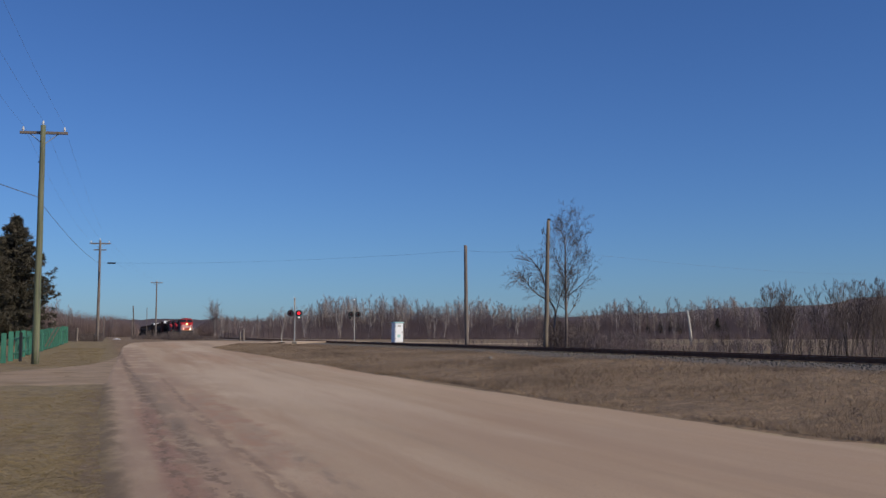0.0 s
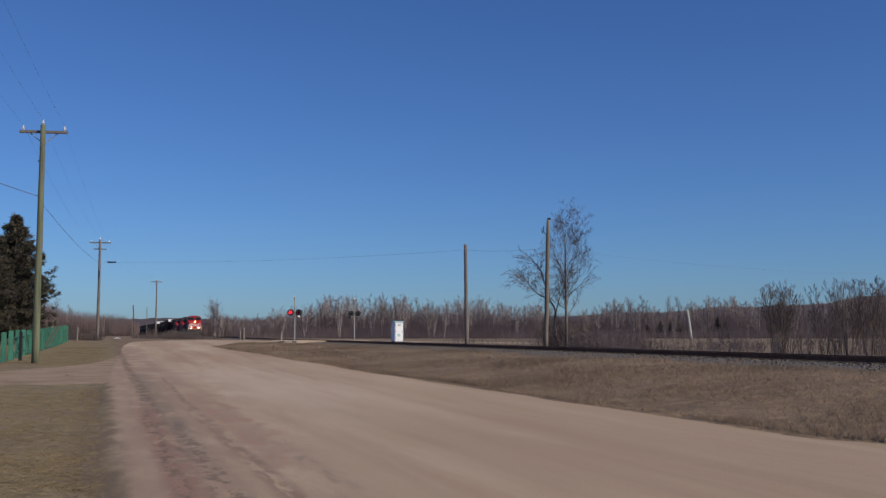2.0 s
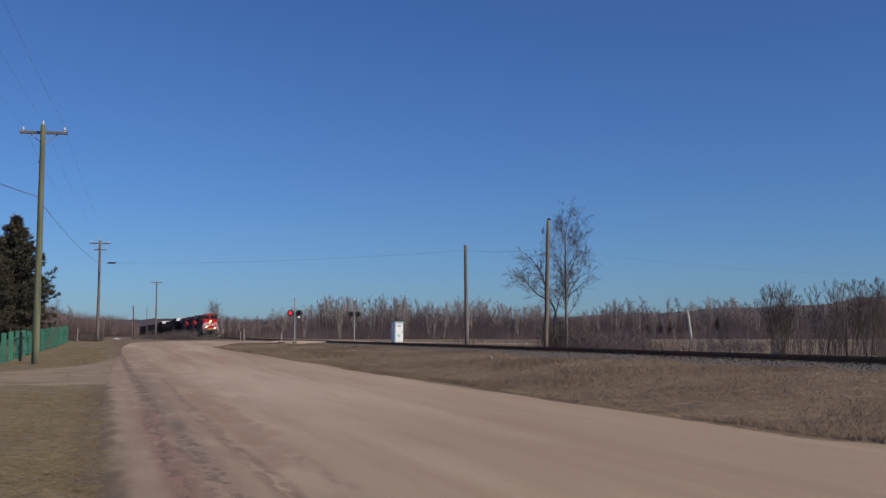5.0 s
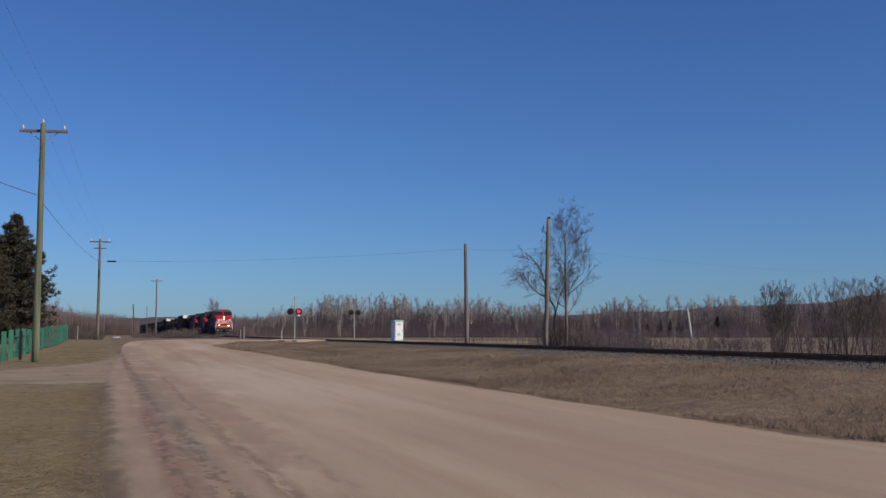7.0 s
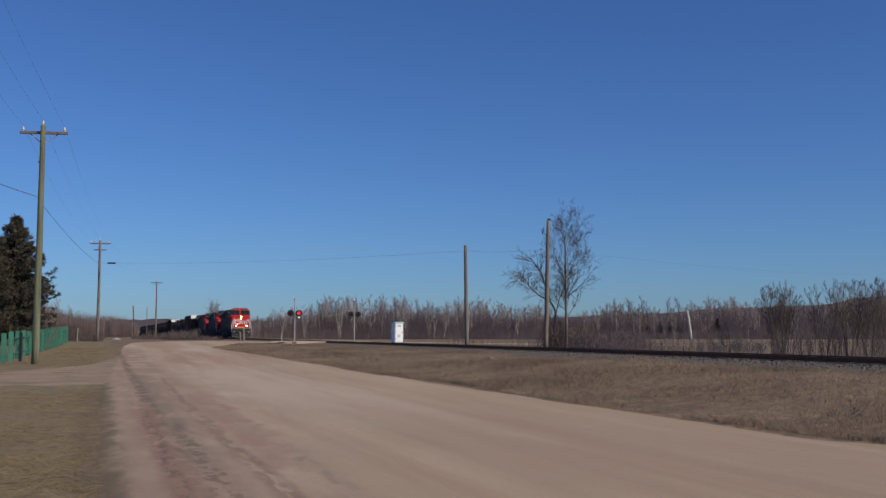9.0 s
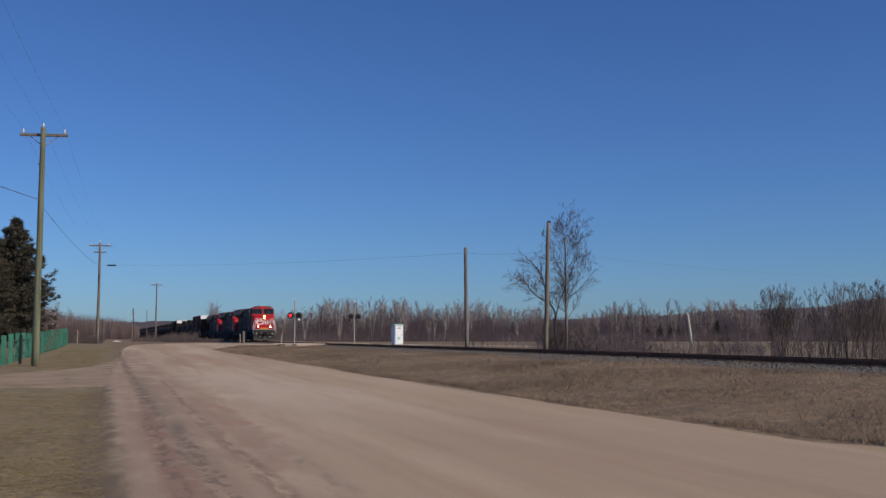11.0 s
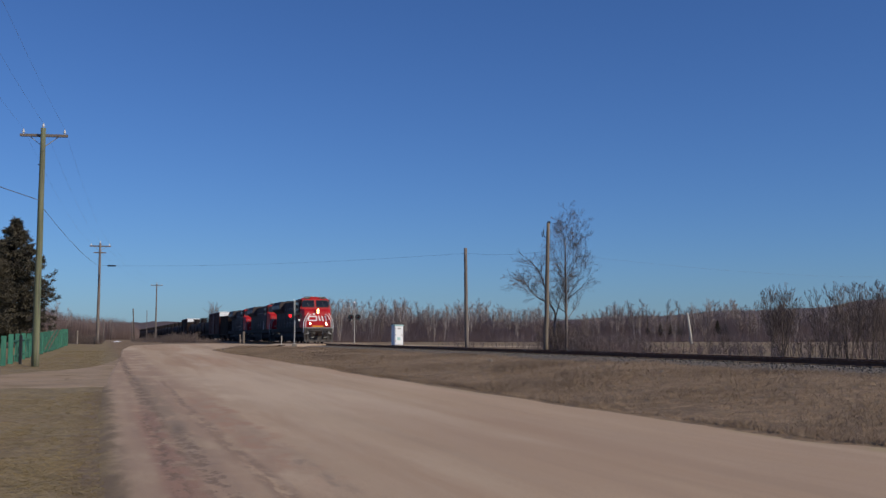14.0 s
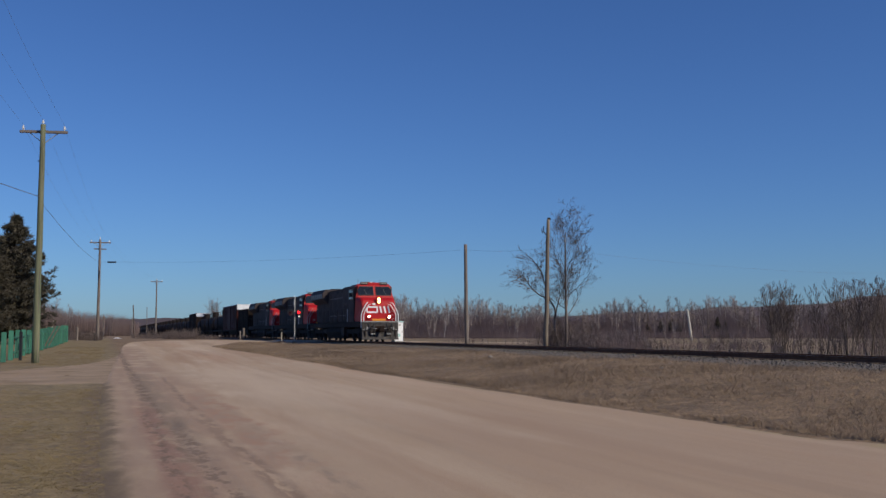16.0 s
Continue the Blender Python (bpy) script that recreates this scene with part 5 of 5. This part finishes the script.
    part("drawbar_pocket", box(-0.36, 0.36, -0.66, -0.58, 0.74, 1.2, 0.02), M_RUSTCAR, L)
    bm = box(-0.14, 0.14, -0.75, -0.1, 0.82, 1.06, 0.04)
    box(-0.2, 0.2, -0.2, 0.0, 0.76, 1.12, 0.05, bm)
    part("coupler", bm, M_RUSTCAR, L, "rusty knuckle coupler")
    bm = box(-0.14, 0.14, -22.2, -21.4, 0.82, 1.06, 0.04)
    part("coupler", bm, M_GRIME, L)
    # long hood
    part("long_hood", box(-0.98, 0.98, -21.0, -5.0, 1.55, 4.40, 0.10), M_DUST, L, "black engine hood")
    part("blower_box", box(-1.28, 1.28, -8.3, -5.0, 3.0, 4.46, 0.14), M_LOCOBLK, L, "black equipment box")
    part("inverter_cabinet", box(-1.4, 0.4, -7.6, -5.0, 1.55, 3.1, 0.04), M_LOCOBLK, L)
    rad = [(-1.5, 3.72), (-1.5, 4.22), (-1.22, 4.58), (1.22, 4.58), (1.5, 4.22), (1.5, 3.72), (1.0, 3.3), (-1.0, 3.3)]
    bm = prism(rad, -21.35, -15.6, 0.03)
    bmesh.ops.transform(bm, matrix=Matrix(((0, 1, 0, 0), (1, 0, 0, 0), (0, 0, 1, 0), (0, 0, 0, 1))), verts=bm.verts)
    part("radiator_housing", bm, M_LOCOBLK, L, "flared black radiator housing")
    part("exhaust_stack", box(-0.4, 0.4, -12.2, -11.0, 4.38, 4.60, 0.04), M_GRIME, L)
    part("horn_bracket", box(-0.3, 0.3, -4.95, -4.85, 4.56, 4.66, 0.01), M_GRIME, L)
    for x, r in ((-0.24, 0.07), (0, 0.085), (0.24, 0.06)):
        part("horn", cyl(0.025, 0.42, pose(x, -4.95, 4.74, -90, 0, 0), r2=r, seg=10), M_STEEL, L, "air horn trumpet")
    for i in range(3):
        part("radiator_fan", cyl(0.62, 0.10, pose(0, -16.6 - 1.7 * i, 4.57), seg=20, r2=0.56), M_GRIME, L)
    for x in (-0.9, 0.9):
        part("whip_antenna", tube_bm([(x, -4.3, 4.5), (x, -4.32, 4.95)], 0.012, sides=4), M_BLACK, L)
    for s in (-1, 1):
        for i in range(11):
            y = -8.6 - 0.62 * i
            part("hood_door", box(0.985 * s - 0.012, 0.985 * s + 0.012, y - 0.28, y + 0.28, 1.75, 4.05), M_LOCOBLK if i % 3 else M_DUST, L)
            for z in (2.1, 3.6):
                part("door_latch", box(1.0 * s - 0.012, 1.0 * s + 0.012, y + 0.14, y + 0.24, z, z + 0.08), M_STEEL, L)
        for i in range(6):
            y = -16.2 - 0.9 * i
            part("radiator_grille", box(1.505 * s - 0.012, 1.505 * s + 0.012, y - 0.36, y + 0.36, 3.76, 4.18), M_STACK, L)
        for i in range(9):
            y = -5.6 - 1.9 * i
            part("rail_post", tube_bm([(1.46 * s, y, 1.5), (1.46 * s, y, 2.6)], 0.02), M_WHITE if i == 0 else M_DUST, L)
        part("side_handrail", tube_bm([(1.46 * s, -5.4, 2.6), (1.46 * s, -21.0, 2.6)], 0.02), M_DUST, L)
        part("battery_box", box(1.2 * s - 0.25, 1.2 * s + 0.25, -7.9, -6.9, 0.45, 1.12, 0.03), M_DUST, L)
        part("air_reservoir", cyl(0.22, 1.5, pose(1.12 * s, -14.4, 0.82, 90, 0, 0), seg=12, bevel=0.03), M_DUST, L)
        part("side_window", box(1.555 * s - 0.008, 1.555 * s + 0.008, -3.75, -3.3, 3.35, 4.05), M_GLASS, body, "dark side window")
        for y0, y1 in ((-4.64, -3.86), (-3.79, -3.26)):
            part("window_surround", tube_bm([(1.565 * s, y0, 3.32), (1.565 * s, y1, 3.32), (1.565 * s, y1, 4.12), (1.565 * s, y0, 4.12), (1.565 * s, y0, 3.32)], 0.022, sides=4), M_STEEL, body, "bare metal window surround")
    tank = [(-1.3, 1.12), (-1.44, 0.75), (-1.2, 0.22), (1.2, 0.22), (1.44, 0.75), (1.3, 1.12)]
    bm = prism(tank, -14.2, -8.0, 0.03)
    bmesh.ops.transform(bm, matrix=Matrix(((0, 1, 0, 0), (1, 0, 0, 0), (0, 0, 1, 0), (0, 0, 0, 1))), verts=bm.verts)
    part("fuel_tank", bm, M_GRIME, L, "black fuel tank")
    loco_truck(L, -4.3)
    loco_truck(L, -18.0)
    L.scale = (1.05, 1, 1.045)
    return L


def car_truck(parent, yc):
    bm = box(-1.12, -0.92, yc - 1.25, yc + 1.25, 0.42, 0.68, 0.03)
    box(0.92, 1.12, yc - 1.25, yc + 1.25, 0.42, 0.68, 0.03, bm)
    box(-1.0, 1.0, yc - 0.25, yc + 0.25, 0.5, 0.85, 0.02, bm)
    for s in (-1, 1):
        box(1.02 * s - 0.13, 1.02 * s + 0.13, yc - 0.35, yc + 0.35, 0.35, 0.85, 0.03, bm)
    t = part("truck", bm, M_GRIME, parent, "rusty two-axle truck frame")
    for y in (-0.89, 0.89):
        wheelset(t, yc + y, 0.44)


def car_base(name, length, label, category, group=""):
    C = thing(name, Matrix.Identity(4), label, category, group)
    part("underframe", box(-1.45, 1.45, -length + 0.5, -0.5, 0.95, 1.2, 0.02), M_GRIME, C)
    part("centre_sill", box(-0.9, 0.9, -length + 4.2, -4.2, 0.45, 0.97, 0.02), M_GRIME, C, "brake gear under the frame")
    for y in (-0.32, -length + 0.32):
        part("coupler", box(-0.13, 0.13, y - 0.32, y + 0.32, 0.78, 1.02, 0.03), M_GRIME, C)
    car_truck(C, -2.6)
    car_truck(C, -length + 2.6)
    return C


def boxcar(paint, label):
    n = 20.0
    C = car_base("boxcar", n, label, "boxcar", "boxcars of the train")
    part("body", box(-1.5, 1.5, -n + 0.6, -0.6, 1.15, 5.05, 0.03), paint, C, "")
    part("roof", prism([(-n + 0.55, 5.05), (-0.55, 5.05), (-0.55, 5.12), (-n + 0.55, 5.12)], -1.52, 1.52), M_WHITE, C, "pale metal roof")
    for y in (-0.58, -n + 0.58):
        part("end_panel", box(-1.46, 1.46, y - 0.025, y + 0.025, 4.3, 5.03, 0.01), M_WHITE, C, "white upper end panel")
        for i in range(4):
            part("end_rib", box(-1.4, 1.4, y - 0.05, y + 0.05, 1.5 + 0.55 * i, 1.62 + 0.55 * i, 0.015), paint, C)
    for s in (-1, 1):
        part("sliding_door", box(1.54 * s - 0.04, 1.54 * s + 0.04, -11.8, -8.2, 1.25, 4.9, 0.01), paint, C)
        for i in range(17):
            y = -1.2 - 1.1 * i
            if -12 < y < -8:
                continue
            part("side_post", box(1.51 * s - 0.03, 1.51 * s + 0.03, y - 0.05, y + 0.05, 1.2, 5.0), paint, C)
        part("ladder", box(1.55 * s - 0.02, 1.55 * s + 0.02, -1.1, -0.7, 1.2, 4.9), M_GRIME, C)
    return C


def tank_car():
    n = 17.0
    C = car_base("tank_car", n, "dark tank car with a dome and railing", "tank car", "tank cars of the train")
    bm = cyl(1.34, n - 2.4, pose(0, -n + 1.2, 2.45, -90, 0, 0), seg=28)
    for y, d in ((-1.2, -90), (-n + 1.2, 90)):
        cyl(1.32, 0.42, pose(0, y, 2.45, d, 0, 0), bm, 0.8, 28)
    part("tank", bm, M_TANK, C, "dark cylindrical tank")
    part("dome", cyl(0.60, 1.05, pose(0, -n / 2, 3.68), seg=16, bevel=0.06), M_TANK, C, "dark valve dome")
    part("platform", box(-0.75, 0.75, -n / 2 - 1.3, -n / 2 + 1.3, 3.84, 3.90), M_GRIME, C)
    for z in (4.3, 4.72):
        part("dome_rail", tube_bm([(-0.72, -n / 2 - 1.2, z), (0.72, -n / 2 - 1.2, z), (0.72, -n / 2 + 1.2, z), (-0.72, -n / 2 + 1.2, z), (-0.72, -n / 2 - 1.2, z)], 0.035), M_GRIME, C)
    for x in (-0.72, 0, 0.72):
        for y in (-1.2, 1.2):
            part("rail_post", tube_bm([(x, -n / 2 + y, 3.86), (x, -n / 2 + y, 4.72)], 0.035), M_GRIME, C)
    for y in (-1.9, -n + 1.9):
        part("end_plate", box(-0.5, 0.5, y - 0.02, y + 0.02, 3.2, 3.6), M_STACK, C, "pale placard plate")
    for s in (-1, 1):
        part("saddle", box(-1.2, 1.2, -n / 2 + s * 5.4 - 0.3, -n / 2 + s * 5.4 + 0.3, 1.15, 1.7, 0.03), M_GRIME, C)
        part("side_ladder", box(1.37 * s - 0.03, 1.5 * s + 0.03, -n / 2 - 0.25, -n / 2 + 0.25, 1.2, 3.7), M_GRIME, C)
    return C


def gondola():
    n = 12.5
    C = car_base("gondola_car", n, "short tall-sided dark gondola behind the locomotives", "gondola")
    bm = box(-1.45, -1.38, -n + 0.6, -0.6, 1.15, 4.1)
    box(1.38, 1.45, -n + 0.6, -0.6, 1.15, 4.1, 0, bm)
    box(-1.38, 1.38, -n + 0.6, -n + 0.68, 1.15, 4.1, 0, bm)
    box(-1.38, 1.38, -0.68, -0.6, 1.15, 4.1, 0, bm)
    box(-1.38, 1.38, -n + 0.68, -0.68, 1.15, 1.25, 0, bm)
    part("body", bm, M_RUSTCAR, C, "dark open steel body")
    for s in (-1, 1):
        part("top_chord", box(1.46 * s - 0.06, 1.46 * s + 0.06, -n + 0.55, -0.55, 4.05, 4.18, 0.01), M_RUSTCAR, C)
        for i in range(8):
            y = -1.2 - 1.44 * i
            part("side_post", box(1.47 * s - 0.04, 1.47 * s + 0.04, y - 0.06, y + 0.06, 1.15, 4.06), M_RUSTCAR, C)
    return C


U_START, SPEED = 272.6, 12.17
TRAIN = []


def marshal():
    """Couples the train: each vehicle with the distance of its front behind the train's front."""
    loco, second = locomotive(True), locomotive(False)
    box_car, tank, short = boxcar(M_MAROON, "tall maroon boxcar with a white upper end"), tank_car(), gondola()
    order = [(loco, 22.3), (second, 22.3), ("second", 22.3), (short, 12.5), (box_car, 20.0), (tank, 17.0), ("tank", 17.0), ("tank", 17.0), ("box", 20.0)] + [("tank", 17.0)] * 23
    src = {"second": second, "tank": tank}
    order[8] = (boxcar(M_RUSTCAR, "tall dark brown boxcar with a white upper end"), 20.0)
    back = 0.0
    for what, length in order:
        ob = copy_thing(src[what], Matrix.Identity(4)) if isinstance(what, str) else what
        TRAIN.append((ob, back))
        back += length


marshal()


# ---- ties of the track ----
def ties():
    bm = box(-1.3, 1.3, -0.115, 0.115, -0.19, 0.0, 0.012)
    first = part("tie", bm, M_TIE, track)
    first.matrix_basis = pose(TRACK, 8.0, 0.735)
    rng = random.Random(3)
    for i in range(1, 290):
        ob = new("tie", first.data)
        ob.parent = track
        ob.matrix_basis = pose(TRACK + rng.uniform(-0.04, 0.04), 8.0 + 0.52 * i, 0.735 + rng.uniform(-0.008, 0.008), 0, 0, rng.uniform(-1, 1))


ties()


def motions():
    times = [0, 0.1] + [0.5 * i for i in range(1, 32)] + [15.9, 16]
    for ob, back in TRAIN:
        rows = []
        for t in times:
            m = at(TRACK, U_START - SPEED * t + back, RAIL, 180 + math.degrees(HEAD))
            rows.append((t, m))
        walk(ob, rows)
    # wheels of the leading locomotive
    loco = TRAIN[0][0]
    for truck in loco.children:
        for ws in truck.children:
            if ws.name.startswith("wheelset"):
                y, r = ws.location.y, ws.location.z
                count = 272
                walk(ws, [(16 * i / count, pose(0, y, r, -math.degrees(SPEED * 16 * i / count / r))) for i in range(count + 1)])
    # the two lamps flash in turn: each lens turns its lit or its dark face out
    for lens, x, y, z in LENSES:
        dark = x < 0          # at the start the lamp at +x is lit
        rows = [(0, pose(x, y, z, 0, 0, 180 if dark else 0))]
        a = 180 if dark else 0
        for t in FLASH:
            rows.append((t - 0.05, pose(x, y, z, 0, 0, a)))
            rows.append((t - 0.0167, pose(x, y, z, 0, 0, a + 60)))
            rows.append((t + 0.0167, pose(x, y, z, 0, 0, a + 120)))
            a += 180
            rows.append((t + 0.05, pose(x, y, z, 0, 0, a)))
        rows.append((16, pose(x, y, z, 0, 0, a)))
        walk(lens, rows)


motions()
